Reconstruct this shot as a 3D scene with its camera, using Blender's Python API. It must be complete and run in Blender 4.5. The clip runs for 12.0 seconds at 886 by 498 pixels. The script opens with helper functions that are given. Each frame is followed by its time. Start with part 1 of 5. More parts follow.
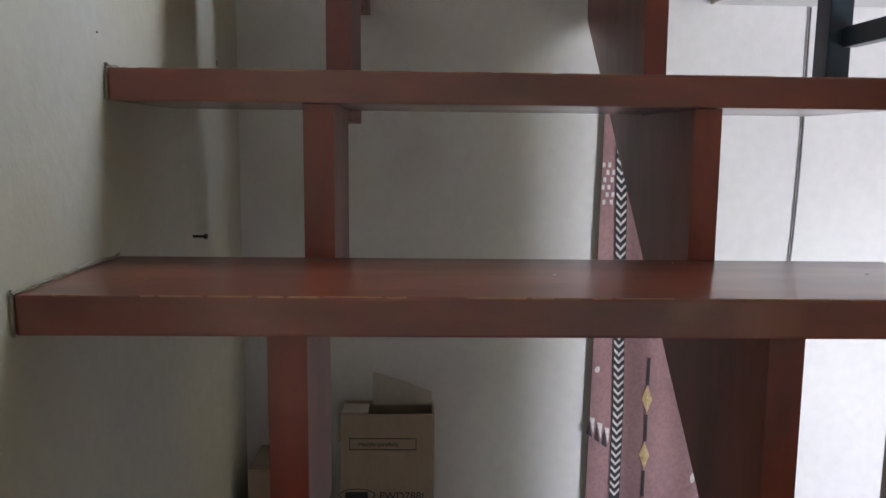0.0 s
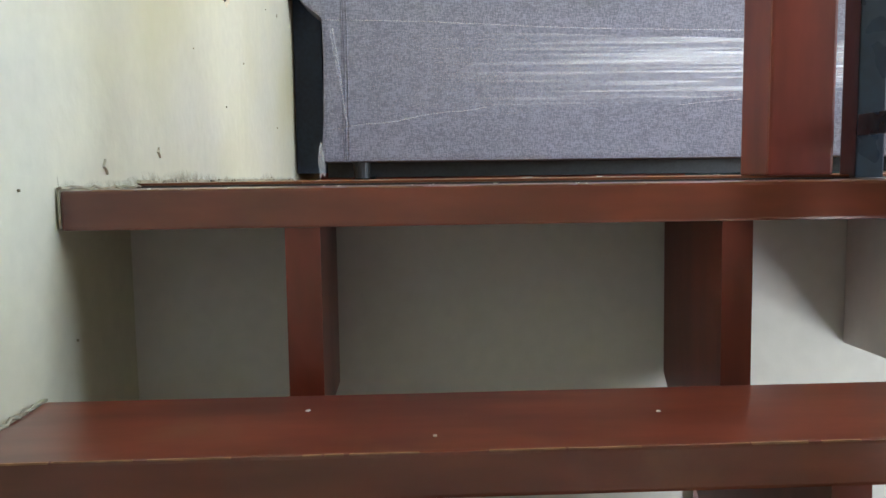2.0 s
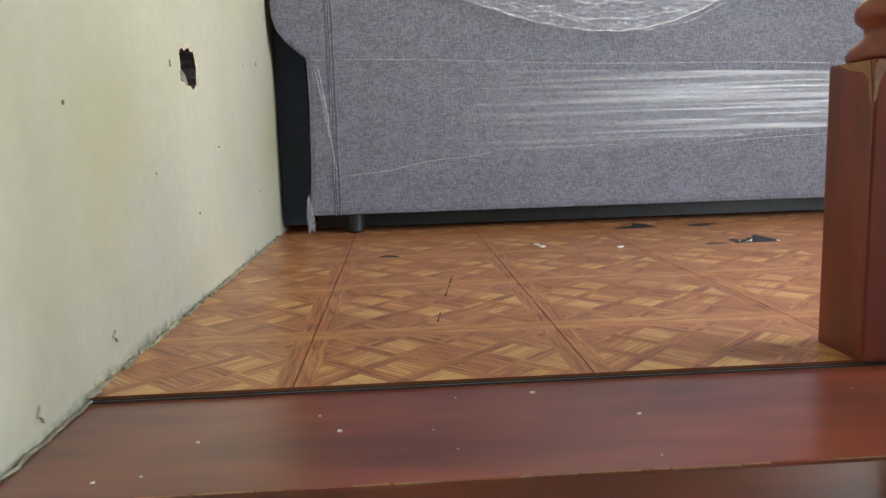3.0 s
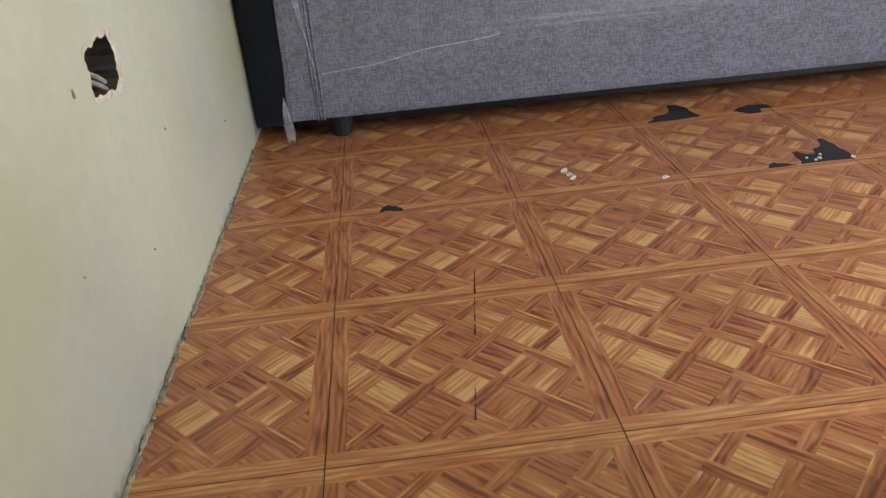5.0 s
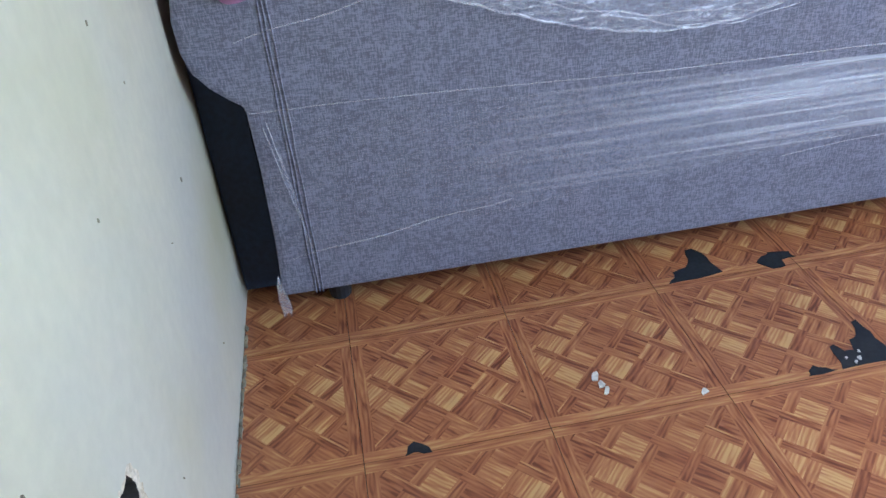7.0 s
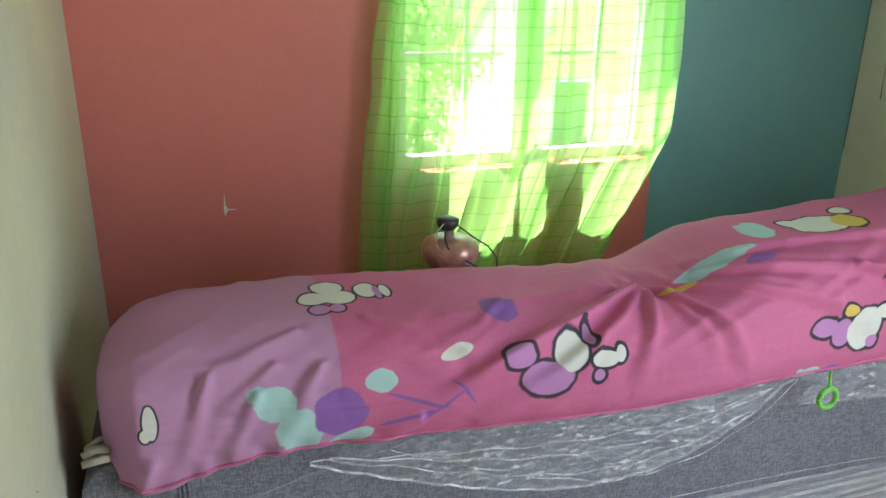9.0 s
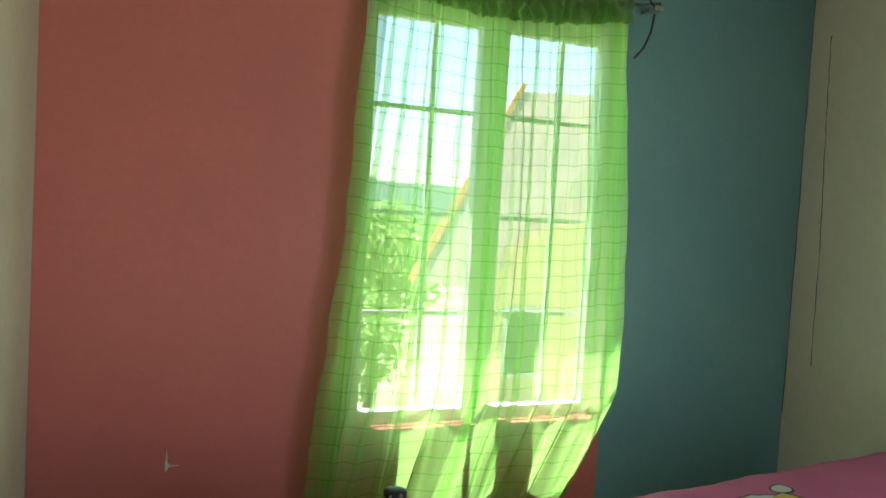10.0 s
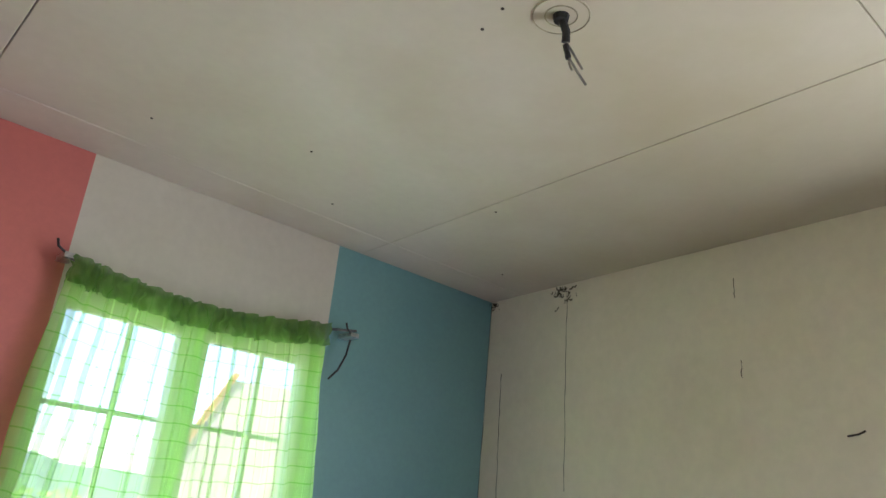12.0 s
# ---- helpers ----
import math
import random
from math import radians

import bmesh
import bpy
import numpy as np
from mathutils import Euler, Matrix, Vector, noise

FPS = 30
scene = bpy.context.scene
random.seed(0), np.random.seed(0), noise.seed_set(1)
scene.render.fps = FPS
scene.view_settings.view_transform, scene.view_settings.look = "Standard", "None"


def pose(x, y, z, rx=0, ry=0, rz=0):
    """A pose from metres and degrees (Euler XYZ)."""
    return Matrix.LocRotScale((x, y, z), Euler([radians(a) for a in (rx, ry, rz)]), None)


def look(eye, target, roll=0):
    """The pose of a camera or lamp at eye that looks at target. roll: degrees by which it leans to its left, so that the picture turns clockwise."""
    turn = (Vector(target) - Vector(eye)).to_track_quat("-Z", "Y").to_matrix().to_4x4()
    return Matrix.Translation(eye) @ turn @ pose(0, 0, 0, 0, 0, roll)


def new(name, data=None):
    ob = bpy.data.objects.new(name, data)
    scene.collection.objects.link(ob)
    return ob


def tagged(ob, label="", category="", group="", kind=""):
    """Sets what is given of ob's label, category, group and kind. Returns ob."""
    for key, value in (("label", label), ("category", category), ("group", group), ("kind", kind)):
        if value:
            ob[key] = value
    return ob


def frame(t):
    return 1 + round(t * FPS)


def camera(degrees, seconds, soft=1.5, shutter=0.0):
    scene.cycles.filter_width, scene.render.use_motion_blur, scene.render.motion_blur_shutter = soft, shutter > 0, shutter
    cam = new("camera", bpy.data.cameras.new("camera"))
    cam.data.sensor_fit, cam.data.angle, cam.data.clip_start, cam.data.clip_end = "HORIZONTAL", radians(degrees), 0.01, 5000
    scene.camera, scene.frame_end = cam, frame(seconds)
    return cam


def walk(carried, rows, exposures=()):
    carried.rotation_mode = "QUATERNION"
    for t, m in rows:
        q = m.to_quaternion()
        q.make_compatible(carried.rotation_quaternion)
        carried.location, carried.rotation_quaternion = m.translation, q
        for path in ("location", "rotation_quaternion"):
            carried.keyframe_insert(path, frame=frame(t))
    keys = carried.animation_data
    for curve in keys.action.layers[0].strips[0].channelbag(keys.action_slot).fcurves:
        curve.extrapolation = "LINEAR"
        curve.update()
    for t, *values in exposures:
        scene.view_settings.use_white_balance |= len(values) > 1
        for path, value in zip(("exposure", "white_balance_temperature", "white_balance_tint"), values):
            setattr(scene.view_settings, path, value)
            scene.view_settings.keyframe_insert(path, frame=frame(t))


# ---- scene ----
cam = camera(60.70, 12.0)
# seconds, place, pitch, roll, yaw
ROWS = [
    (0, 0.3425, -1.9659, -0.4673, -7.98, -0.65, -1.48),
    (0.5, 0.3050, -1.8480, -0.3324, -8.36, -0.49, -1.88),
    (1, 0.2972, -1.7090, -0.1769, -9.52, 0.05, -2.80),
    (1.5, 0.3311, -1.5805, -0.0551, -10.15, 0.22, -2.89),
    (2, 0.3320, -1.4456, 0.0024, -5.39, 0.73, -2.51),
    (2.5, 0.2934, -1.3325, 0.1203, -5.43, 0.75, -3.21),
    (3, 0.3133, -1.2384, 0.2430, -8.47, 1.75, -3.47),
    (5, 0.3048, -0.8881, 0.5322, -27.37, 4.45, -5.47),
    (5.5, 0.3452, -0.7802, 0.6301, -31.37, 4.70, -5.22),
    (6, 0.3050, -0.6810, 0.7096, -31.92, 4.10, -5.85),
    (6.5, 0.2449, -0.5676, 0.8575, -34.56, 3.42, -8.07),
    (6.7, 0.2473, -0.5490, 0.8894, -34.37, 3.79, -8.79),
    (8.3, 0.2332, -0.3182, 1.2073, -30.02, 1.91, -17.39),
    (8.5, 0.2239, -0.3080, 1.2469, -27.31, 1.31, -17.69),
    (9, 0.2154, -0.2934, 1.3303, -19.44, -0.74, -18.43),
    (9.5, 0.2163, -0.2979, 1.3807, -10.84, -2.74, -19.46),
    (10, 0.2097, -0.3083, 1.4337, -2.98, -3.36, -21.47),
    (10.5, 0.2048, -0.3188, 1.4560, 4.89, -5.18, -23.82),
    (11, 0.2132, -0.3329, 1.4780, 11.53, -6.72, -27.63),
    (11.5, 0.2172, -0.3472, 1.4890, 17.12, -7.11, -34.34),
    (12, 0.2360, -0.3635, 1.4965, 20.50, -5.37, -42.99),
]
walk(cam, [(t, pose(x, y, z, 90 + pitch, roll, yaw)) for t, x, y, z, pitch, roll, yaw in ROWS],
     exposures=[(0, 3.65, 5950, 22), (0.5, 3.4, 5950, 21), (1.0, 3.65, 5950, 20), (2.0, 3.55, 6150, 11), (2.5, 3.2, 6350, 8), (3.2, 3.1, 6500, 12), (5.0, 2.85, 6500, 14), (5.5, 2.75, 6100, 16), (5.8, 2.75, 5700, 16), (6.7, 2.95, 5100, 17),
                (8.2, 3.1, 5800, 12), (8.6, 3.1, 5950, 12), (9.0, 2.65, 6000, 4), (9.5, 2.25, 6200, 0), (10.0, 2.0, 6200, 6), (10.5, 1.92, 5850, 21), (11.0, 1.97, 5600, 30), (11.5, 2.38, 5700, 26), (12, 2.42, 5750, 27)])

# ---- light ----
world = bpy.data.worlds.new("world")
scene.world = world
world.use_nodes = True
wn = world.node_tree.nodes
sky = wn.new("ShaderNodeTexSky")
sky.sky_type, sky.sun_disc = 'NISHITA', False
sky.sun_elevation, sky.sun_rotation = radians(67), radians(-25)
world.node_tree.links.new(sky.outputs[0], wn["Background"].inputs[0])
wn["Background"].inputs[1].default_value = 0.15


def lamp(name, kind, m, power, colour, size=(1, 1), angle=0.5):
    data = bpy.data.lights.new(name, kind)
    data.energy, data.color = power, colour
    if kind == 'SUN':
        data.angle = radians(angle)
    else:
        data.shape, data.size, data.size_y = 'RECTANGLE', size[0], size[1]
    ob = new(name, data)
    ob.matrix_world = m
    return ob


lamp("sun", 'SUN', look((-2.2, 4.6, 12), (0, 0, 0)), 5.0, (1, 0.95, 0.86))
# daylight through the lower room's window and the upper doorway beside the corridor
lamp("lower_window_daylight", 'AREA', look((2.03, -2.2, -1.2), (0.9, -0.8, -0.95)), 2.8, (0.88, 0.93, 1), (0.26, 0.9))
lamp("upper_door_daylight", 'AREA', look((2.02, -0.62, 1.0), (0.9, -0.35, 0.75)), 5.2, (0.89, 0.94, 1), (0.8, 1.9))

# ---- materials ----


def mat(name, c1, c2=None, scale=6.0, fine=60.0, rough=0.6, bump=0.0, metal=0.0, stretch=(1, 1, 1), fine_amount=0.25, stain=None, stain_scale=1.5, stain_at=(0.55, 0.75), spec=0.5, rvar=0.1, sheen=0.0):
    """A surface that varies at two scales: broad patches between two colours, and fine grain with relief."""
    m = bpy.data.materials.new(name)
    m.use_nodes = True
    n, l = m.node_tree.nodes, m.node_tree.links
    b = n["Principled BSDF"]
    c2 = c2 or tuple(v * 0.8 for v in c1)
    tc = n.new("ShaderNodeTexCoord")
    mp = n.new("ShaderNodeMapping")
    mp.inputs["Scale"].default_value = stretch
    l.new(tc.outputs["Object"], mp.inputs[0])

    def noise_of(s, d=4.0, v=mp):
        t = n.new("ShaderNodeTexNoise")
        t.inputs["Scale"].default_value, t.inputs["Detail"].default_value = s, d
        l.new(v.outputs[0], t.inputs[0])
        return t
    a, f = noise_of(scale), noise_of(fine, 3)
    mix = n.new("ShaderNodeMix")
    mix.data_type = 'RGBA'
    mix.inputs[6].default_value, mix.inputs[7].default_value = (*c1, 1), (*c2, 1)
    r = n.new("ShaderNodeMapRange")
    r.inputs[1].default_value, r.inputs[2].default_value = 0.35, 0.65
    l.new(a.outputs[0], r.inputs[0])
    l.new(r.outputs[0], mix.inputs[0])
    hv = n.new("ShaderNodeHueSaturation")
    r2 = n.new("ShaderNodeMapRange")
    r2.inputs[1].default_value, r2.inputs[2].default_value = 0.3, 0.7
    r2.inputs[3].default_value, r2.inputs[4].default_value = 1 - fine_amount, 1 + fine_amount
    l.new(f.outputs[0], r2.inputs[0])
    l.new(r2.outputs[0], hv.inputs["Value"])
    l.new(mix.outputs[2], hv.inputs["Color"])
    out = hv.outputs[0]
    if stain:
        s = noise_of(stain_scale, 6, tc_map(n, l, tc))
        r3 = n.new("ShaderNodeMapRange")
        r3.inputs[1].default_value, r3.inputs[2].default_value = stain_at
        l.new(s.outputs[0], r3.inputs[0])
        m2 = n.new("ShaderNodeMix")
        m2.data_type = 'RGBA'
        m2.inputs[7].default_value = (*stain, 1)
        l.new(r3.outputs[0], m2.inputs[0])
        l.new(out, m2.inputs[6])
        out = m2.outputs[2]
    l.new(out, b.inputs["Base Color"])
    r4 = n.new("ShaderNodeMapRange")
    r4.inputs[3].default_value, r4.inputs[4].default_value = max(0.02, rough - rvar), min(1, rough + rvar)
    l.new(a.outputs[0], r4.inputs[0])
    l.new(r4.outputs[0], b.inputs["Roughness"])
    b.inputs["Metallic"].default_value = metal
    b.inputs["Specular IOR Level"].default_value = spec
    if bump:
        bp = n.new("ShaderNodeBump")
        bp.inputs["Strength"].default_value, bp.inputs["Distance"].default_value = 0.6, bump
        l.new(f.outputs[0], bp.inputs["Height"])
        l.new(bp.outputs[0], b.inputs["Normal"])
    return m


def tc_map(n, l, tc):
    mp = n.new("ShaderNodeMapping")
    mp.inputs["Location"].default_value = (3.1, 1.7, 0.4)
    l.new(tc.outputs["Object"], mp.inputs[0])
    return mp


M = {}
M["cream"] = mat("cream_wall_paint", (0.52, 0.497, 0.358), (0.44, 0.43, 0.347), 2.2, 45, 0.55, 0.0015, fine_amount=0.04, stain=(0.40, 0.375, 0.22), stain_scale=2.6, stain_at=(0.46, 0.82))
M["white"] = mat("white_wall_paint", (0.66, 0.64, 0.61), (0.58, 0.56, 0.53), 1.7, 50, 0.6, 0.001, fine_amount=0.03, stain=(0.5, 0.46, 0.38), stain_scale=2.1, stain_at=(0.6, 0.9))
M["offwhite"] = mat("off_white_panel_paint", (0.80, 0.75, 0.65), (0.72, 0.66, 0.55), 1.3, 40, 0.6, 0.0008, fine_amount=0.03, stain=(0.42, 0.36, 0.22), stain_scale=1.4, stain_at=(0.56, 0.95))
M["panel"] = mat("cream_panel_paint", (0.60, 0.565, 0.48), (0.53, 0.495, 0.41), 1.6, 40, 0.6, 0.0008, fine_amount=0.03)
M["bounce_floor"] = mat("pale_bounce_floor", (0.55, 0.52, 0.47), (0.46, 0.44, 0.40), 3, 40, 0.5, 0.0008, fine_amount=0.05)
M["ceiling"] = mat("ceiling_board_paint", (0.60, 0.575, 0.51), (0.51, 0.475, 0.38), 1.1, 40, 0.65, 0.0006, fine_amount=0.02, stain=(0.41, 0.36, 0.23), stain_scale=1.2, stain_at=(0.48, 0.82))
M["red"] = mat("salmon_red_wall_paint", (0.59, 0.17, 0.14), (0.53, 0.15, 0.125), 2.0, 70, 0.5, 0.0006, fine_amount=0.03)
M["teal"] = mat("teal_wall_paint", (0.165, 0.335, 0.335), (0.14, 0.30, 0.305), 2.0, 70, 0.45, 0.0006, fine_amount=0.03)
M["wood"] = mat("mahogany_stained_wood", (0.20, 0.045, 0.020), (0.105, 0.023, 0.014), 5.0, 18, 0.34, 0.0003, stretch=(0.45, 1.8, 1.8), fine_amount=0.22, rvar=0.12, stain=(0.2, 0.075, 0.035), stain_scale=7, stain_at=(0.63, 0.8))
M["wood_up"] = mat("mahogany_stained_upright", (0.20, 0.038, 0.021), (0.12, 0.024, 0.016), 5.0, 18, 0.34, 0.0003, stretch=(1.8, 1.8, 0.5), fine_amount=0.2, rvar=0.12)
for key, coat, rough in (("wood", 0.65, 0.2), ("wood_up", 0.15, 0.4)):
    bs = M[key].node_tree.nodes["Principled BSDF"]
    bs.inputs["Coat Weight"].default_value, bs.inputs["Coat Roughness"].default_value = coat, rough
M["wear"] = mat("bare_worn_wood", (0.34, 0.18, 0.09), (0.22, 0.10, 0.05), 20, 90, 0.6)
M["plaster"] = mat("broken_plaster", (0.62, 0.56, 0.42), (0.46, 0.39, 0.26), 60, 200, 0.9, 0.003)
M["grime"] = mat("wall_foot_grime", (0.36, 0.34, 0.24), (0.24, 0.23, 0.16), 18, 120, 0.75, 0.002, fine_amount=0.2)


def crumble(m, low, high, scale):
    """Breaks a thin coat up into ragged patches that thin out towards its upper edge."""
    n, l = m.node_tree.nodes, m.node_tree.links
    tc, t, r = n.new("ShaderNodeTexCoord"), n.new("ShaderNodeTexNoise"), n.new("ShaderNodeMapRange")
    t.inputs["Scale"].default_value, t.inputs["Detail"].default_value = scale, 6
    r.inputs[1].default_value, r.inputs[2].default_value = low, high
    l.new(tc.outputs["Object"], t.inputs[0])
    l.new(t.outputs[0], r.inputs[0])
    sp, up, mu = n.new("ShaderNodeSeparateXYZ"), n.new("ShaderNodeMapRange"), n.new("ShaderNodeMath")
    l.new(tc.outputs["UV"], sp.inputs[0])
    up.inputs[1].default_value, up.inputs[2].default_value, up.inputs[3].default_value, up.inputs[4].default_value = 0.1, 1.0, 0.6, 0.0
    l.new(sp.outputs[1], up.inputs[0])
    mu.operation = 'MULTIPLY'
    l.new(r.outputs[0], mu.inputs[0])
    l.new(up.outputs[0], mu.inputs[1])
    l.new(mu.outputs[0], n["Principled BSDF"].inputs["Alpha"])


crumble(M["grime"], 0.35, 0.65, 60)
M["caulk"] = mat("grey_caulk", (0.34, 0.31, 0.21), (0.20, 0.18, 0.12), 25, 90, 0.8, 0.002)
M["concrete"] = mat("grey_screed", (0.22, 0.21, 0.2), (0.16, 0.15, 0.15), 4, 40, 0.8, 0.002)
M["sub"] = mat("black_subfloor", (0.012, 0.016, 0.018), (0.02, 0.024, 0.026), 30, 120, 0.5)
M["black"] = mat("black_enamel_steel", (0.012, 0.02, 0.03), (0.018, 0.03, 0.042), 8, 60, 0.3, 0.0004, metal=0.0)
M["navy"] = mat("dark_navy_panel", (0.012, 0.02, 0.042), (0.016, 0.028, 0.055), 8, 90, 0.7)
M["dark"] = mat("black_plastic", (0.012, 0.012, 0.013), (0.02, 0.02, 0.02), 20, 90, 0.4)
M["steel"] = mat("bright_steel", (0.6, 0.6, 0.58), (0.45, 0.45, 0.44), 20, 90, 0.3, metal=1.0)
M["cable"] = mat("grey_cable", (0.3, 0.29, 0.25), (0.2, 0.19, 0.17), 30, 90, 0.5)
M["pipe"] = mat("pale_grey_conduit", (0.34, 0.31, 0.25), (0.24, 0.22, 0.17), 30, 90, 0.5)
M["conduit"] = mat("dark_cable", (0.06, 0.06, 0.06), (0.1, 0.1, 0.1), 30, 90, 0.5)
M["dirt_shade"] = mat("dark_dirt_and_shade", (0.03, 0.026, 0.02), (0.06, 0.05, 0.04), 40, 200, 0.9)
M["carton"] = mat("brown_cardboard", (0.36, 0.28, 0.20), (0.31, 0.24, 0.17), 5, 80, 0.8, 0.0004, stretch=(4, 4, 0.6), fine_amount=0.06)
M["carton_in"] = mat("pale_cardboard_inside", (0.5, 0.45, 0.38), (0.44, 0.39, 0.33), 5, 80, 0.8, fine_amount=0.05)
M["ink"] = mat("dark_print", (0.03, 0.028, 0.028), (0.04, 0.036, 0.034), 30, 90, 0.7)
M["frame"] = mat("white_window_paint", (0.72, 0.74, 0.72), (0.66, 0.68, 0.66), 6, 60, 0.4, fine_amount=0.03)
M["chip"] = mat("white_paint_chip", (0.7, 0.68, 0.6), (0.55, 0.53, 0.45), 40, 90, 0.7)
M["motor"] = mat("rose_metal_housing", (0.42, 0.24, 0.19), (0.34, 0.18, 0.15), 8, 60, 0.3, metal=0.35)
M["ring"] = mat("green_plastic", (0.2, 0.6, 0.08), (0.16, 0.5, 0.06), 10, 60, 0.35)
M["leaf"] = mat("foliage", (0.12, 0.24, 0.06), (0.18, 0.30, 0.08), 1.5, 8, 0.7)
def see_through(m, colour, amount):
    """Lets light shine through a thin leaf."""
    n, l = m.node_tree.nodes, m.node_tree.links
    t, x = n.new("ShaderNodeBsdfTranslucent"), n.new("ShaderNodeMixShader")
    t.inputs[0].default_value = (*colour, 1)
    x.inputs[0].default_value = amount
    l.new(n["Principled BSDF"].outputs[0], x.inputs[1])
    l.new(t.outputs[0], x.inputs[2])
    l.new(x.outputs[0], n["Material Output"].inputs[0])


see_through(M["leaf"], (0.42, 0.6, 0.2), 0.5)
M["hill"] = mat("far_woods", (0.16, 0.22, 0.18), (0.2, 0.27, 0.22), 0.1, 1.5, 0.9)
M["lawn"] = mat("ground_grass", (0.34, 0.40, 0.18), (0.5, 0.46, 0.32), 0.4, 6, 0.9)
M["bark"] = mat("bark", (0.12, 0.08, 0.05), (0.08, 0.055, 0.04), 4, 30, 0.9)
M["house"] = mat("ochre_house_wall", (0.88, 0.57, 0.34), (0.82, 0.52, 0.30), 1, 12, 0.7, fine_amount=0.06)
M["roof"] = mat("pale_terracotta_roof", (0.56, 0.38, 0.33), (0.46, 0.32, 0.29), 1.2, 10, 0.7, fine_amount=0.15)
M["fascia"] = mat("orange_fascia", (0.6, 0.25, 0.1), (0.5, 0.2, 0.09), 2, 20, 0.6)

# ---- tools ----


def finish(name, bm, material, smooth=False):
    me = bpy.data.meshes.new(name)
    bm.normal_update()
    bm.to_mesh(me)
    bm.free()
    for q in (material if isinstance(material, (list, tuple)) else [material]):
        me.materials.append(q)
    if smooth:
        for p in me.polygons:
            p.use_smooth = True
    return me


def thing(name, base, label, category, group="", kind=""):
    ob = new(name)
    ob.location = base
    return tagged(ob, label, category, group, kind)


def part(name, bm, material, parent, label="", smooth=False):
    ob = new(name, finish(name, bm, material, smooth))
    ob.parent = parent
    if parent.type == 'EMPTY':
        ob.matrix_parent_inverse = Matrix.Translation(parent.location).inverted()
    return tagged(ob, label)


def solo(name, bm, material, label, category, group="", kind="", smooth=False):
    return tagged(new(name, finish(name, bm, material, smooth)), label, category, group, kind)


def struct(name, bm, material, label="", category=""):
    return tagged(new(name, finish(name, bm, material)), label, category, "", "structure")


def box(x0, x1, y0, y1, z0, z1, bevel=0.0, segs=2, bm=None):
    b = bmesh.new()
    bmesh.ops.create_cube(b, size=1)
    for v in b.verts:
        v.co = ((x0 + x1) / 2 + v.co.x * (x1 - x0), (y0 + y1) / 2 + v.co.y * (y1 - y0), (z0 + z1) / 2 + v.co.z * (z1 - z0))
    if bevel:
        bmesh.ops.bevel(b, geom=b.edges[:], offset=bevel, segments=segs, affect='EDGES', profile=0.7)
    if bm is not None:
        me = bpy.data.meshes.new("t")
        b.to_mesh(me)
        b.free()
        bm.from_mesh(me)
        bpy.data.meshes.remove(me)
        return bm
    return b


def prism(outline, axis, a, b, bevel=0.0, bm=None):
    """A solid with the outline (pairs in the two other axes) between a and b on the axis."""
    t = bmesh.new()

    def put(p, q):
        return {0: (q, p[0], p[1]), 1: (p[0], q, p[1]), 2: (p[0], p[1], q)}[axis]
    lo = [t.verts.new(put(p, a)) for p in outline]
    hi = [t.verts.new(put(p, b)) for p in outline]
    t.faces.new(lo)
    t.faces.new(hi[::-1])
    for i in range(len(outline)):
        j = (i + 1) % len(outline)
        t.faces.new((lo[i], hi[i], hi[j], lo[j]))
    bmesh.ops.recalc_face_normals(t, faces=t.faces[:])
    if bevel:
        es = [e for e in t.edges if abs(e.calc_face_angle(0)) > 0.35]
        bmesh.ops.bevel(t, geom=es, offset=bevel, segments=2, affect='EDGES', profile=0.7)
    if bm is not None:
        me = bpy.data.meshes.new("t")
        t.to_mesh(me)
        t.free()
        bm.from_mesh(me)
        bpy.data.meshes.remove(me)
        return bm
    return t


def lathe(profile, x, y, segs=24, squash=1.0):
    """A turned solid round the upright line at (x, y); profile: (radius, z) from foot to top."""
    b = bmesh.new()
    rings = []
    for r, z in profile:
        rings.append([b.verts.new((x + r * math.cos(2 * math.pi * k / segs), y + squash * r * math.sin(2 * math.pi * k / segs), z)) for k in range(segs)])
    for p, q in zip(rings, rings[1:]):
        for k in range(segs):
            j = (k + 1) % segs
            b.faces.new((p[k], p[j], q[j], q[k]))
    b.faces.new(rings[0][::-1])
    b.faces.new(rings[-1])
    return b


def tube(points, r, segs=8, bm=None):
    """A round cord along the points."""
    b = bm if bm is not None else bmesh.new()
    pts = [Vector(p) for p in points]
    rings = []
    for i, p in enumerate(pts):
        d = (pts[min(i + 1, len(pts) - 1)] - pts[max(i - 1, 0)]).normalized()
        u = d.cross(Vector((0.31, 0.2, 0.93))).normalized()
        w = d.cross(u)
        rings.append([b.verts.new(p + r * (u * math.cos(2 * math.pi * k / segs) + w * math.sin(2 * math.pi * k / segs))) for k in range(segs)])
    for p, q in zip(rings, rings[1:]):
        for k in range(segs):
            j = (k + 1) % segs
            b.faces.new((p[k], p[j], q[j], q[k]))
    b.faces.new(rings[0][::-1])
    b.faces.new(rings[-1])
    return b


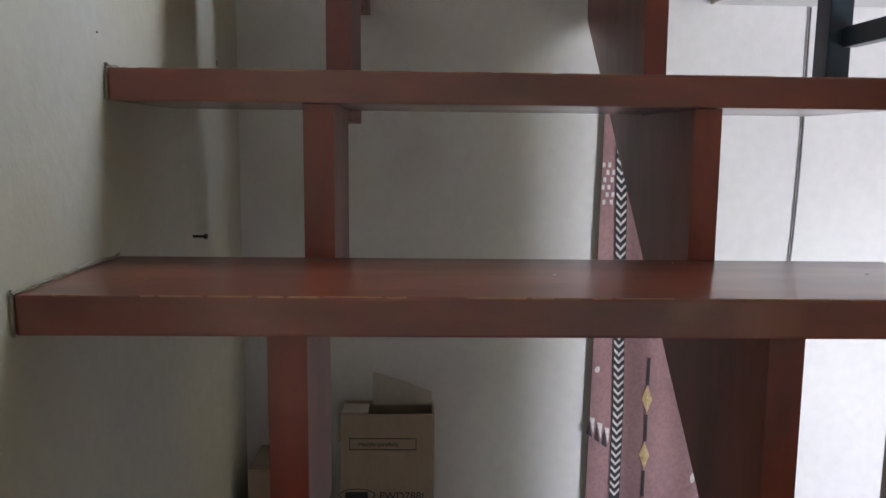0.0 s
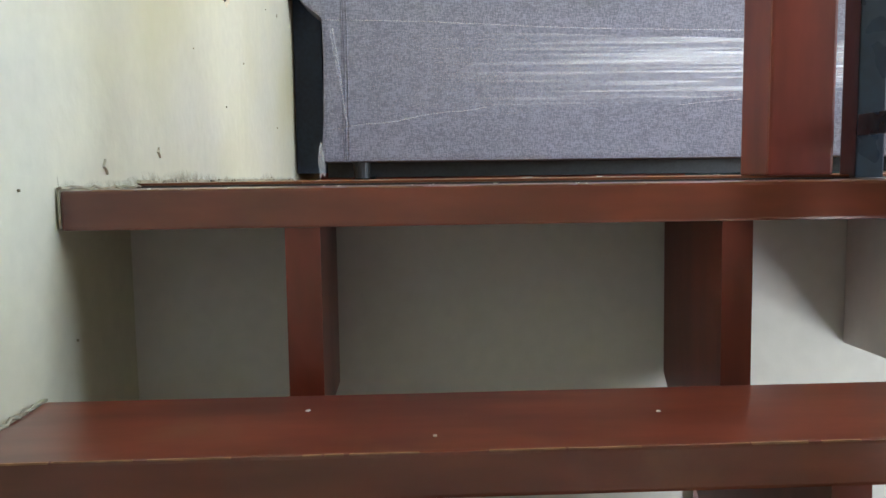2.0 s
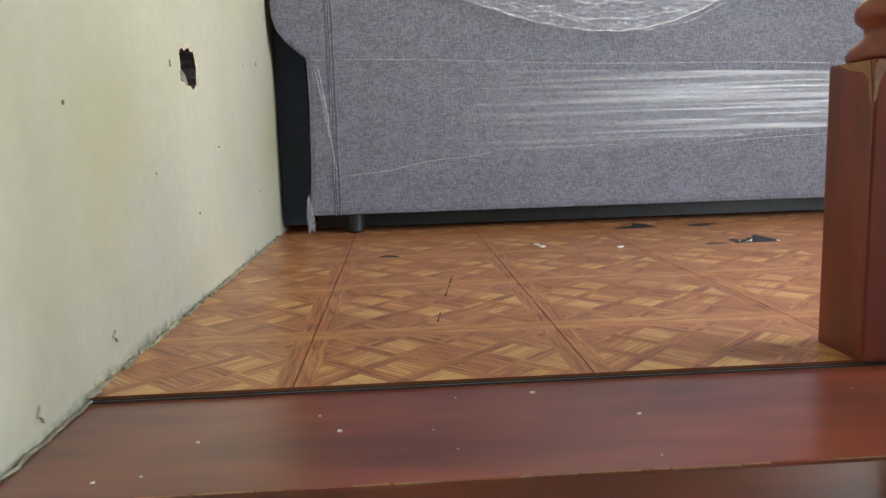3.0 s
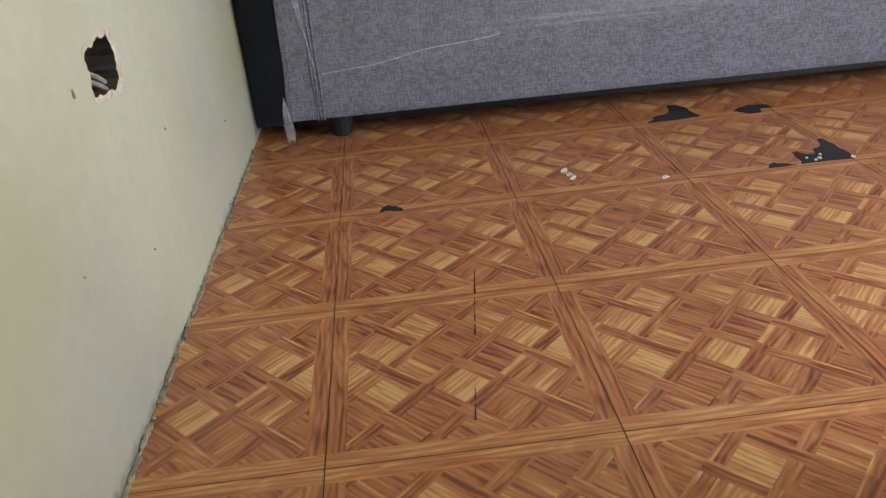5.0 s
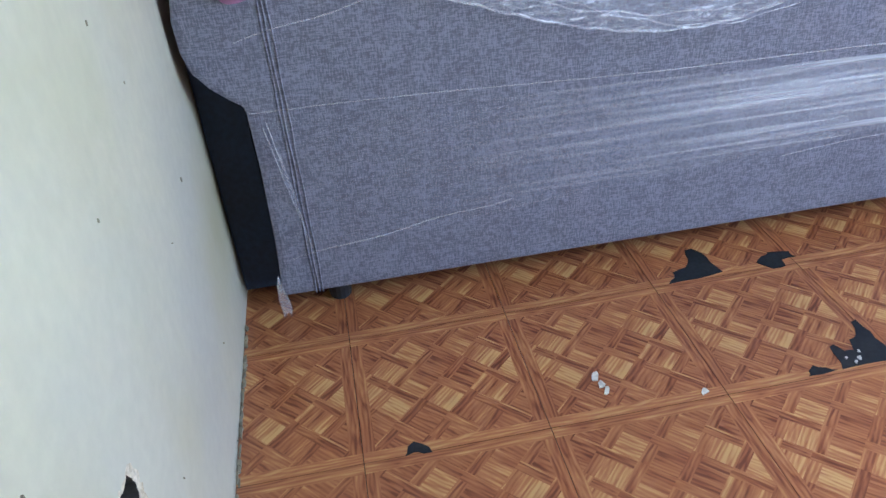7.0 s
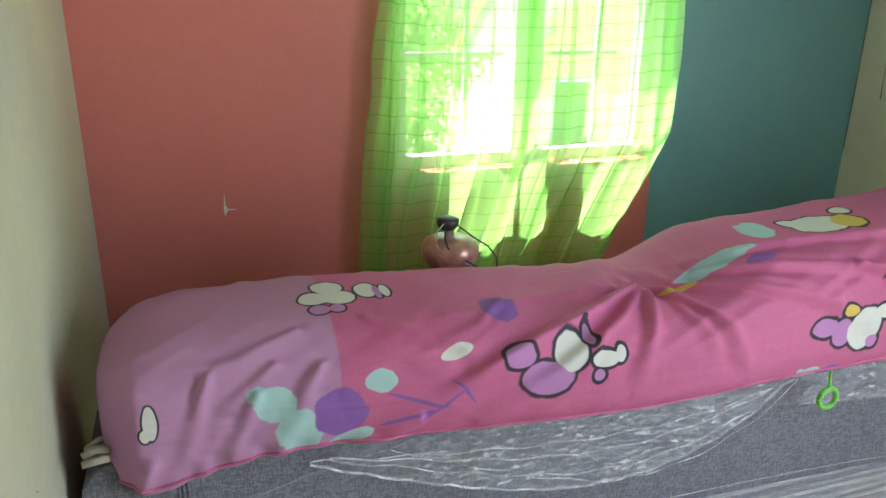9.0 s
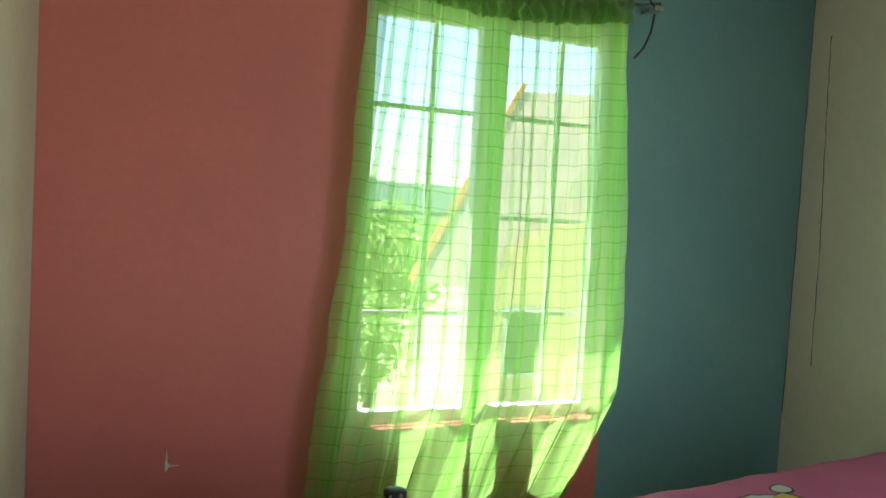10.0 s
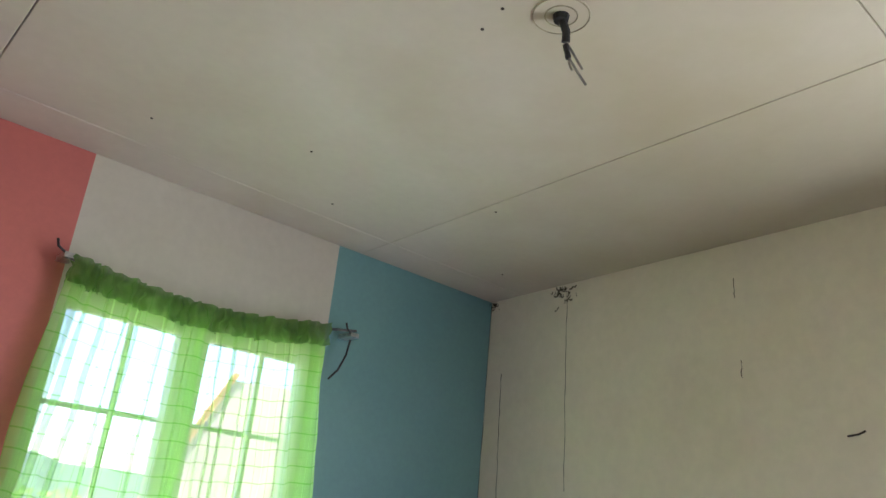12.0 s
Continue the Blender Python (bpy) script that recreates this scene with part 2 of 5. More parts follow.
def grid(nu, nv, f, thick=0.0):
    """A sheet of nu by nv cells through f(u, v), u and v from 0 to 1."""
    b = bmesh.new()
    vs = [[b.verts.new(f(i / nu, j / nv)) for j in range(nv + 1)] for i in range(nu + 1)]
    uv = b.loops.layers.uv.new("UVMap")
    for i in range(nu):
        for j in range(nv):
            fc = b.faces.new((vs[i][j], vs[i + 1][j], vs[i + 1][j + 1], vs[i][j + 1]))
            for lp, (a, c) in zip(fc.loops, ((i, j), (i + 1, j), (i + 1, j + 1), (i, j + 1))):
                lp[uv].uv = (a / nu, c / nv)
    return b


def blob(cx, cy, rx, ry, n=14, rough=0.3, seed=0, turn=0.0):
    rnd = random.Random(seed)
    out = []
    for k in range(n):
        a = 2 * math.pi * k / n
        q = 1 + rough * (rnd.random() - 0.5) * 2
        px, py = rx * q * math.cos(a), ry * q * math.sin(a)
        out.append((cx + px * math.cos(turn) - py * math.sin(turn), cy + px * math.sin(turn) + py * math.cos(turn)))
    return out


def fbm(x, y, z=0.0, s=1.0):
    return noise.fractal(Vector((x * s, y * s, z * s)), 0.6, 2.0, 4)

# ---- setting ----
XR, YB, YF, ZC, ZL = 2.039, 1.423, -3.3, 2.257, -2.2
SLOPE = 0.035
TREADS = [(-0.719, -0.0055), (-0.923, -0.192), (-1.129, -0.391), (-1.342, -0.596), (-1.555, -0.80), (-1.768, -1.0), (-1.98, -1.2), (-2.19, -1.4), (-2.40, -1.6), (-2.61, -1.8), (-2.82, -2.0)]


def wall_with_hole():
    """The long cream wall, with a ragged hole broken through its plaster."""
    rnd = random.Random(4)
    hy, hz = -0.028, 0.357
    hole = [(-0.046, -0.019), (-0.047, -0.006), (-0.041, 0.004), (-0.047, 0.019), (-0.034, 0.028), (-0.014, 0.027), (0.003, 0.032), (0.020, 0.028), (0.036, 0.031), (0.041, 0.018), (0.047, 0.004), (0.041, -0.010), (0.043, -0.021), (0.022, -0.031), (0.005, -0.027), (-0.022, -0.024)]
    ragged = []
    for (a0, c0), (a1, c1) in zip(hole, hole[1:] + hole[:1]):
        for q in range(3):
            ragged.append((hy + a0 + (a1 - a0) * q / 3 + rnd.uniform(-0.0016, 0.0016), hz + c0 + (c1 - c0) * q / 3 + rnd.uniform(-0.0016, 0.0016)))
    hole = ragged
    b = bmesh.new()
    n = len(hole)
    rim = [(hy + (p - hy) * (1.2 + rnd.uniform(-0.08, 0.10)), hz + (q - hz) * (1.24 + rnd.uniform(-0.08, 0.12))) for p, q in hole]
    r1 = [b.verts.new((0, *p)) for p in rim]
    r2 = [b.verts.new((-0.0016, *p)) for p in hole]
    r3 = [b.verts.new((-0.07, *p)) for p in hole]
    for k in range(n):
        j = (k + 1) % n
        f = b.faces.new((r1[k], r1[j], r2[j], r2[k]))
        f.material_index = 1
        # The hole's inner shade is put into the dark colour of sides and back.
        f = b.faces.new((r2[k], r2[j], r3[j], r3[k]))
        f.material_index = 2
    b.faces.new(r3).material_index = 2
    # square ring round the rim
    s = 0.12
    sq = []
    for p, q in rim:
        d = max(abs(p - hy), abs(q - hz))
        sq.append((hy + (p - hy) / d * s, hz + (q - hz) / d * s))
    r0 = [b.verts.new((0, *p)) for p in sq]
    for k in range(n):
        j = (k + 1) % n
        b.faces.new((r0[k], r0[j], r1[j], r1[k]))
    cs = [b.verts.new((0, hy + i * s, hz + j * s)) for i, j in ((1, 1), (-1, 1), (-1, -1), (1, -1))]
    for k in range(n):
        j = (k + 1) % n
        p, q = sq[k], sq[j]
        if abs(abs(p[0] - hy) - s) < 1e-6 and abs(abs(q[1] - hz) - s) < 1e-6 or abs(abs(p[1] - hz) - s) < 1e-6 and abs(abs(q[0] - hy) - s) < 1e-6:
            cc = min(cs, key=lambda v: (v.co.y - p[0]) ** 2 + (v.co.z - p[1]) ** 2)
            b.faces.new((r0[k], r0[j], cc))
    y0, y1, z0, z1 = YF, YB, ZL, 2.6
    for a, c, d, e in ((y0, hy - s, z0, z1), (hy + s, y1, z0, z1), (hy - s, hy + s, z0, hz - s), (hy - s, hy + s, hz + s, z1)):
        ny, nz = max(1, int((c - a) / 0.06)), max(1, int((e - d) / 0.06))
        g = [[b.verts.new((0.0016 * fbm(a + (c - a) * i / ny, d + (e - d) * j / nz, 0, 3.0) * (0 < i < ny and 0 < j < nz), a + (c - a) * i / ny, d + (e - d) * j / nz)) for j in range(nz + 1)] for i in range(ny + 1)]
        for i in range(ny):
            for j in range(nz):
                b.faces.new((g[i][j], g[i + 1][j], g[i + 1][j + 1], g[i][j + 1]))
    box(-0.2, -0.08, y0, y1, z0, z1, bm=b)
    return struct("wall_west", b, [M["cream"], M["plaster"], M["dirt_shade"]], "cream painted plaster wall with scuffs and a broken hole", "wall")


wall_with_hole()

# wall under the landing, the landing's slab and the lower beam
struct("wall_under_landing", box(0, XR, -0.535, -0.40, ZL, -0.05), M["white"], "white painted wall under the landing", "wall")
struct("wall_top_strip", box(0, 0.8695, -0.535, -0.5065, -0.0498, -0.0438), M["white"], "white plaster strip at the top of the wall", "wall")
struct("landing_beam", box(0.87, XR, -0.72, -0.5355, -0.21, -0.052, 0.004), M["white"], "white painted concrete beam under the landing", "beam")
struct("landing_slab", box(0, XR, -0.5055, YB, -0.05, -0.0045), M["concrete"], "concrete landing slab", "slab")
struct("landing_slab_strip", box(0.885, XR, -0.72, -0.5057, -0.052, -0.0045), M["concrete"], "concrete slab strip over the beam", "slab")
struct("corridor_slab", box(0.95, XR, YF, -0.7202, -0.15, -0.0045), M["concrete"], "concrete corridor floor beside the stairs", "slab")
# Added unseen panel; it trims the lower daylight to a shadow edge.
struct("stair_light_block", box(0.95, 1.03, -2.0, -1.035, ZL, -0.42), M["white"], "unseen white panel added to block the lower daylight", "wall")
# Unseen floor, coloured pale so that it throws light up under the stairs.
struct("lower_floor", box(-0.2, XR + 0.2, YF - 0.1, -0.40, ZL - 0.1, ZL), M["bounce_floor"], "unseen lower floor, made pale to bounce light", "floor")

# window wall, with its painted fields
WX0, WX1, WZ0, WZ1 = 0.685, 1.383, 0.892, 1.93


def window_wall():
    b = bmesh.new()
    xs = [0, 0.673, WX0, WX1, 1.385, XR]
    zs = [-0.05, WZ0, WZ1, ZC]
    for i in range(5):
        for j in range(3):
            if i == 2 and j == 1:
                continue
            mi = 0 if i == 0 else 2 if i == 4 else (0 if j == 0 else 1)
            k = len(b.faces)
            box(xs[i], xs[i + 1], YB, YB + 0.14, zs[j], zs[j + 1], bm=b)
            b.faces.ensure_lookup_table()
            for f in b.faces[k:]:
                f.material_index = mi
    return struct("wall_north", b, [M["red"], M["panel"], M["teal"]], "window wall painted salmon red, white and teal", "wall")


window_wall()
struct("wall_north_top", box(-0.2, XR + 0.2, YB, YB + 0.14, ZC + 0.001, 2.7), M["white"], "wall above the ceiling", "wall")
eb = bmesh.new()
for y0, y1, z0, z1 in ((-0.2, YB + 0.14, ZL, 2.7), (YF, -2.55, ZL, 2.7), (-1.85, -1.04, ZL, 2.7), (-2.55, -1.85, ZL, -1.7), (-2.55, -1.85, -0.7, 2.7), (-1.04, -0.2, ZL, 0.0), (-1.04, -0.2, 2.0, 2.7)):
    box(XR, XR + 0.12, y0, y1, z0, z1, bm=eb)
struct("wall_east", eb, M["offwhite"], "off-white boarded wall with fine vertical cracks", "wall")


def wall_south():
    """The wall behind the walker."""
    b = bmesh.new()
    y0, y1 = YF - 0.12, YF
    box(-0.2, XR + 0.12, y0, y1, ZL, 2.7, bm=b)
    return struct("wall_south", b, M["white"], "plain white wall behind the stairs", "wall")


wall_south()


def ceiling():
    """Painted boards with open joints between them."""
    b = bmesh.new()
    for x0, x1 in ((0, 0.396), (0.398, 1.464), (1.4655, XR)):
        for y0, y1 in ((1.2885, YB), (-0.051, 1.2860), (-1.7, -0.053), (YF, -1.702)):
            k = len(b.verts)
            box(x0, x1, y0, y1, 0, 0.02, 0.0015, 1, bm=b)
            b.verts.ensure_lookup_table()
            for v in b.verts[k:]:
                v.co.z += ZC + SLOPE * (YB - v.co.y)
    k = len(b.verts)
    box(-0.2, XR + 0.12, YF - 0.12, YB + 0.1, 0.021, 0.08, bm=b)
    b.verts.ensure_lookup_table()
    for v in b.verts[k:]:
        v.co.z += ZC + SLOPE * (YB - v.co.y)
    b.faces.ensure_lookup_table()
    for f in b.faces[-6:]:
        f.material_index = 1
    return struct("ceiling", b, [M["ceiling"], M["dirt_shade"]], "off-white ceiling boards with damp stains", "ceiling")


ceiling()
# The unseen eave is added to keep high sun off the upper curtain.
struct("roof_slab", box(-0.2, XR + 0.2, YF - 0.12, YB + 0.56, 2.7, 2.85), M["concrete"], "roof slab with an unseen eave added to block sun", "roof")

# ---- the window ----


def glass_material():
    m = bpy.data.materials.new("window_glass")
    m.use_nodes = True
    b = m.node_tree.nodes["Principled BSDF"]
    b.inputs["Transmission Weight"].default_value = 1
    b.inputs["Roughness"].default_value = 0.0
    b.inputs["IOR"].default_value = 1.05
    return m


M["glass"] = glass_material()


def window():
    w = thing("window_1", ((WX0 + WX1) / 2, YB, WZ0), "white two-leaf casement window with a welded grille", "window", kind="structure")
    y0, y1 = YB + 0.05, YB + 0.09
    for n, x0, x1, z0, z1 in (("jamb", WX0, WX0 + 0.03, WZ0, WZ1), ("jamb", WX1 - 0.03, WX1, WZ0, WZ1), ("head", WX0 + 0.03, WX1 - 0.03, WZ1 - 0.03, WZ1), ("sill", WX0 + 0.03, WX1 - 0.03, WZ0, WZ0 + 0.03)):
        part(n, box(x0, x1, y0, y1, z0, z1, 0.003), M["frame"], w)
    part("meeting_stile", box(0.993, 1.068, y0 - 0.004, y1 + 0.002, WZ0 + 0.03, WZ1 - 0.03, 0.003), M["frame"], w)
    for x0, x1 in ((WX0 + 0.03, 0.993), (1.068, WX1 - 0.03)):
        g = part("pane", box(x0, x1, y0 + 0.018, y0 + 0.022, WZ0 + 0.03, WZ1 - 0.03), M["glass"], w)
        g.visible_shadow = False
    for x in (0.886, 1.257):
        part("grille_bar", box(x - 0.006, x + 0.006, YB + 0.105, YB + 0.117, WZ0, WZ1), M["frame"], w)
    for z in (1.16, 1.42, 1.69):
        part("grille_bar", box(WX0, WX1, YB + 0.118, YB + 0.13, z - 0.006, z + 0.006), M["frame"], w)


window()

# ---- staircase ----


def staircase():
    s = thing("staircase", (0.44, -1.7, ZL), "open-riser staircase of mahogany-stained wood against the cream wall", "staircase")
    rnd = random.Random(11)
    for k, (y, z) in enumerate(TREADS):
        y1 = {0: -0.506, 1: -0.772, 2: -0.93}.get(k, y + 0.22)
        b = box(0.004, 0.8695, y, y1, z - (0.038 if k == 0 else 0.035), z, 0.003, 2)
        t = part("tread", b, M["wood"], s)
        if k < 6:
            wv = bmesh.new()
            x = 0.02 + rnd.random() * 0.03
            while x < 0.85:
                ln = rnd.uniform(0.01, 0.06)
                box(x, min(x + ln, 0.86), y + 0.0002, y + rnd.uniform(0.0012, 0.0022), z - rnd.uniform(0.0006, 0.0014), z + 0.0002, bm=wv)
                x += ln + rnd.choice((0.002, 0.004, 0.01, 0.05))
            part("worn_edge", wv, M["wear"], t, "bare wood along the worn nosing")["kind"] = "stuff"
            cv = bmesh.new()
            pts = [(0.004 + rnd.uniform(0, 0.002), y - 0.004 + (y1 - y + 0.004) * q / 16, z + 0.0015 + rnd.uniform(-0.001, 0.002)) for q in range(17)]
            tube(pts, 0.0016, 6, cv)
            tube([(0.0025, y - 0.0005, z - 0.036 + 0.04 * q / 5 + rnd.uniform(-0.001, 0.001)) for q in range(6)], 0.0013, 6, cv)
            part("caulk_bead", cv, M["caulk"], t, "uneven grey caulk at the wall")
            nb = bmesh.new()
            for q in range(12 if k == 0 else 4):
                px, py = rnd.uniform(0.04, 0.8), rnd.uniform(y + 0.01, y1 - 0.02)
                r = rnd.uniform(0.0008, 0.0024)
                prism(blob(px, py, r, r, 6, 0.4, q), 2, z, z + 0.0008, bm=nb)
            part("paint_specks", nb, M["chip"], t, "dried paint specks")["kind"] = "stuff"
    part("gap_filler", box(0.004, 0.868, -0.5068, -0.5049, -0.01, -0.0048), M["sub"], s, "dark gap behind the top tread")
    for name, x0, x1 in (("stringer", 0.2105, 0.2445), ("stringer", 0.644, 0.675)):
        out = []
        for y, z in TREADS:
            out += [(y + 0.008, z - 0.0355)]
            nxt = [q for q in TREADS if q[1] < z]
            if nxt:
                out += [(y + 0.008, nxt[0][1] - 0.0355)]
        out += [(TREADS[-1][0] + 0.008, ZL + 0.001), (TREADS[-1][0] + 0.168, ZL + 0.001)]
        if x0 < 0.4:
            # stepped behind as well as in front
            for (y, z), (yu, zu) in zip(TREADS[::-1], TREADS[-2::-1]):
                out += [(y + 0.168, z - 0.048), (yu + 0.168, z - 0.048)]
            out += [(TREADS[0][0] + 0.168, TREADS[0][1] - 0.0385)]
            out[0] = (out[0][0], TREADS[0][1] - 0.0385)
            part(name, prism(out, 0, x0, x1, 0.0), M["wood_up"], s)
            continue
        out += [(-0.552 - 1.0 / 0.93 * 0.9, -0.253 - 0.9), (-0.552, -0.253), (-0.54, -0.24), (-0.54, -0.0435)]
        sb = prism(out, 0, x0, x1, 0.0)
        for v in sb.verts:
            v.co.x -= 0.008 * (v.co.z + 0.5)
        part(name, sb, M["wood_up"], s)


staircase()


def newel():
    n = thing("newel_post", (0.82, -0.47, 0), "mahogany-stained newel post with chipped corners on the landing", "post")
    part("shaft", box(0.78, 0.864, -0.512, -0.432, -0.0005, 0.305, 0.004), M["wood_up"], n)
    prof = [(0.04, 0.304), (0.043, 0.312), (0.036, 0.322), (0.026, 0.33), (0.026, 0.338), (0.034, 0.345), (0.036, 0.353), (0.034, 0.361), (0.024, 0.368), (0.024, 0.378), (0.032, 0.42), (0.034, 0.48), (0.028, 0.56), (0.022, 0.66), (0.03, 0.68), (0.03, 0.70)]
    part("turning", lathe(prof, 0.822, -0.472), M["wood_up"], n, smooth=True)
    part("cap", box(0.785, 0.859, -0.509, -0.435, 0.70, 0.86, 0.01), M["wood_up"], n)
    wb = bmesh.new()
    prism([(0.7798, 0.262), (0.783, 0.268), (0.7845, 0.28), (0.789, 0.291), (0.793, 0.302), (0.784, 0.304), (0.7802, 0.30)], 1, -0.5126, -0.511, 0.0004, wb)
    prism([(0.812, 0.304), (0.815, 0.288), (0.822, 0.279), (0.829, 0.291), (0.838, 0.304)], 1, -0.5126, -0.511, 0.0004, wb)
    prism([(-0.5115, 0.258), (-0.506, 0.266), (-0.504, 0.284), (-0.495, 0.293), (-0.47, 0.297), (-0.45, 0.304), (-0.505, 0.304)], 0, 0.7793, 0.781, 0.0004, wb)
    part("chipped_corner", wb, M["wear"], n, "bare wood where the stain has chipped off")


newel()


def railing():
    r = thing("stair_railing", (0.885, -0.75, -0.39), "black enamelled steel stair railing with square posts", "railing")
    posts = [(0.889, 0.925, -0.518, -0.482, -0.004), (0.8695, 0.900, -0.757, -0.7202, -0.191), (0.8695, 0.900, -0.965, -0.928, -0.39), (0.8695, 0.900, -1.18, -1.143, -0.595)]
    for x0, x1, y0, y1, z in posts:
        part("post", box(x0, x1, y0, y1, z - 0.03 if z < -0.1 else z, z + 0.95, 0.002), M["black"], r)
    for (x0, x1, y0, y1, z), nxt in zip(posts, posts[1:]):
        part("rail", box(0.889, 0.907, nxt[3], y0, z + 0.052, z + 0.078, 0.002), M["black"], r)
        part("rail", box(0.889, 0.907, nxt[3], y0, z + 0.50, z + 0.526, 0.002), M["black"], r)
        pts = [(0.898, (y0 + nxt[3]) / 2 + 0.05 * math.cos(a * 0.42) * (1 - a / 30), z + 0.13 + 0.05 * math.sin(a * 0.42) * (1 - a / 30)) for a in range(24)]
        part("scroll", tube(pts, 0.004), M["black"], r)


railing()
solo("wall_cable", tube([(1.058 + 0.003 * math.sin(z * 9) + 0.014 * (z + 0.25), -0.5395, z) for z in [-0.212 - 0.06 * k for k in range(18)]], 0.0021, 6), M["conduit"], "dark cable running down the white wall", "cable")
for p in ((0.0, -0.832, -0.61), (0.69, -0.536, -0.82)):
    d = (1, 0, 0) if p[0] == 0 else (0, -1, 0)
    b = tube([tuple(p[i] - 0.01 * d[i] for i in range(3)), tuple(p[i] + 0.018 * d[i] for i in range(3))], 0.0022, 6)
    tube([tuple(p[i] + 0.016 * d[i] for i in range(3)), tuple(p[i] + 0.02 * d[i] for i in range(3))], 0.0045, 6, b)
    solo("nail", b, M["dirt_shade"], "rusty nail in the wall", "nail", "nails under the stairs")

# ---- things under the stairs ----


def carton(x0, x1, y0, y1, z0, z1, flap=True, printed=True):
    c = thing("carton", ((x0 + x1) / 2, (y0 + y1) / 2, z0), "brown cardboard carton with lifted flaps and dark print" if printed else "plain brown cardboard carton", "carton", "cartons under the stairs")
    t = 0.004
    for a in ((x0, x1, y0, y0 + t, z0, z1), (x0, x1, y1 - t, y1, z0, z1), (x0, x0 + t, y0 + t, y1 - t, z0, z1), (x1 - t, x1, y0 + t, y1 - t, z0, z1), (x0 + t, x1 - t, y0 + t, y1 - t, z0, z0 + t)):
        part("panel", box(*a), M["carton"], c)
    if flap:
        part("flap", prism([(x0 + 0.055, z1 - 0.002), (x1 - 0.004, z1 - 0.002), (x1 - 0.004, z1 + 0.024), (x1 - 0.06, z1 + 0.046), (x0 + 0.056, z1 + 0.062)], 1, y1 - 0.02, y1 - 0.017), M["carton_in"], c, "pale inside of a raised flap")
        part("flap", box(x0 + 0.002, x0 + 0.05, y0 + 0.005, y1 - 0.03, z1 + 0.001, z1 + 0.004), M["carton_in"], c)
        part("flap", box(x0 - 0.006, x0 - 0.002, y0 + 0.005, y1 - 0.01, z1 - 0.055, z1 - 0.002), M["carton_in"], c)
    else:
        part("flap", box(x0 + 0.001, x1 - 0.001, y0 + 0.001, y1 - 0.001, z1 + 0.0005, z1 + 0.004), M["carton"], c)
    if printed:
        b = bmesh.new()
        fx0, fx1, fz0, fz1 = x0 + 0.016, x1 - 0.033, z1 - 0.068, z1 - 0.045
        for a in ((fx0, fx1, fz0, fz0 + 0.0014), (fx0, fx1, fz1 - 0.0014, fz1), (fx0, fx0 + 0.0014, fz0 + 0.0014, fz1 - 0.0014), (fx1 - 0.0014, fx1, fz0 + 0.0014, fz1 - 0.0014)):
            box(a[0], a[1], y0 - 0.0008, y0, a[2], a[3], bm=b)
        part("printed_frame", b, M["ink"], c)
        words(c, "Handle carefully", fx0 + 0.016, y0 - 0.0009, fz0 + 0.008, 0.0115)
        words(c, "FWD788L", x1 - 0.102, y0 - 0.0009, z1 - 0.165, 0.021)
        b = bmesh.new()
        o = [(x0 + 0.03 + 0.034 * math.cos(a / 20 * 6.2832), z1 - 0.156 + 0.013 * math.sin(a / 20 * 6.2832)) for a in range(20)]
        i = [(x0 + 0.03 + 0.032 * math.cos(a / 20 * 6.2832), z1 - 0.156 + 0.0112 * math.sin(a / 20 * 6.2832)) for a in range(20)]
        ov = [b.verts.new((p, y0 - 0.0008, q)) for p, q in o]
        iv = [b.verts.new((p, y0 - 0.0008, q)) for p, q in i]
        for k in range(20):
            j = (k + 1) % 20
            b.faces.new((ov[k], ov[j], iv[j], iv[k]))
        box(x0 + 0.008, x0 + 0.05, y0 - 0.0009, y0, z1 - 0.162, z1 - 0.150, bm=b)
        part("printed_mark", b, M["ink"], c)
    return c


def words(parent, text, x, y, z, size):
    cu = bpy.data.curves.new("t", 'FONT')
    cu.body, cu.size, cu.extrude = text, size, 0.0003
    tmp = bpy.data.objects.new("t", cu)
    scene.collection.objects.link(tmp)
    me = bpy.data.meshes.new_from_object(tmp.evaluated_get(bpy.context.evaluated_depsgraph_get()))
    bpy.data.objects.remove(tmp)
    me.transform(pose(x, y, z, 90))
    me.materials.clear()
    me.materials.append(M["ink"])
    ob = new("printed_words", me)
    ob.parent = parent
    ob.matrix_parent_inverse = Matrix.Translation(parent.location).inverted()
    return ob


carton(0.194, 0.367, -0.625, -0.545, -1.62, -0.965)
carton(0.16, 0.42, -0.70, -0.54, ZL, -1.622, flap=False, printed=False)
carton(0.03, 0.155, -0.66, -0.545, ZL, -1.06, flap=False, printed=False)


M["mauve"] = mat("mauve_cotton", (0.24, 0.135, 0.13), (0.2, 0.11, 0.11), 5, 140, 0.85, 0.0006, fine_amount=0.12)
M["cloth_black"] = mat("black_printed_cotton", (0.02, 0.018, 0.018), (0.03, 0.026, 0.026), 9, 140, 0.85)
M["cloth_white"] = mat("white_printed_cotton", (0.55, 0.5, 0.47), (0.48, 0.44, 0.41), 9, 140, 0.85)
M["cloth_gold"] = mat("gold_printed_cotton", (0.45, 0.32, 0.15), (0.4, 0.28, 0.13), 9, 140, 0.85)


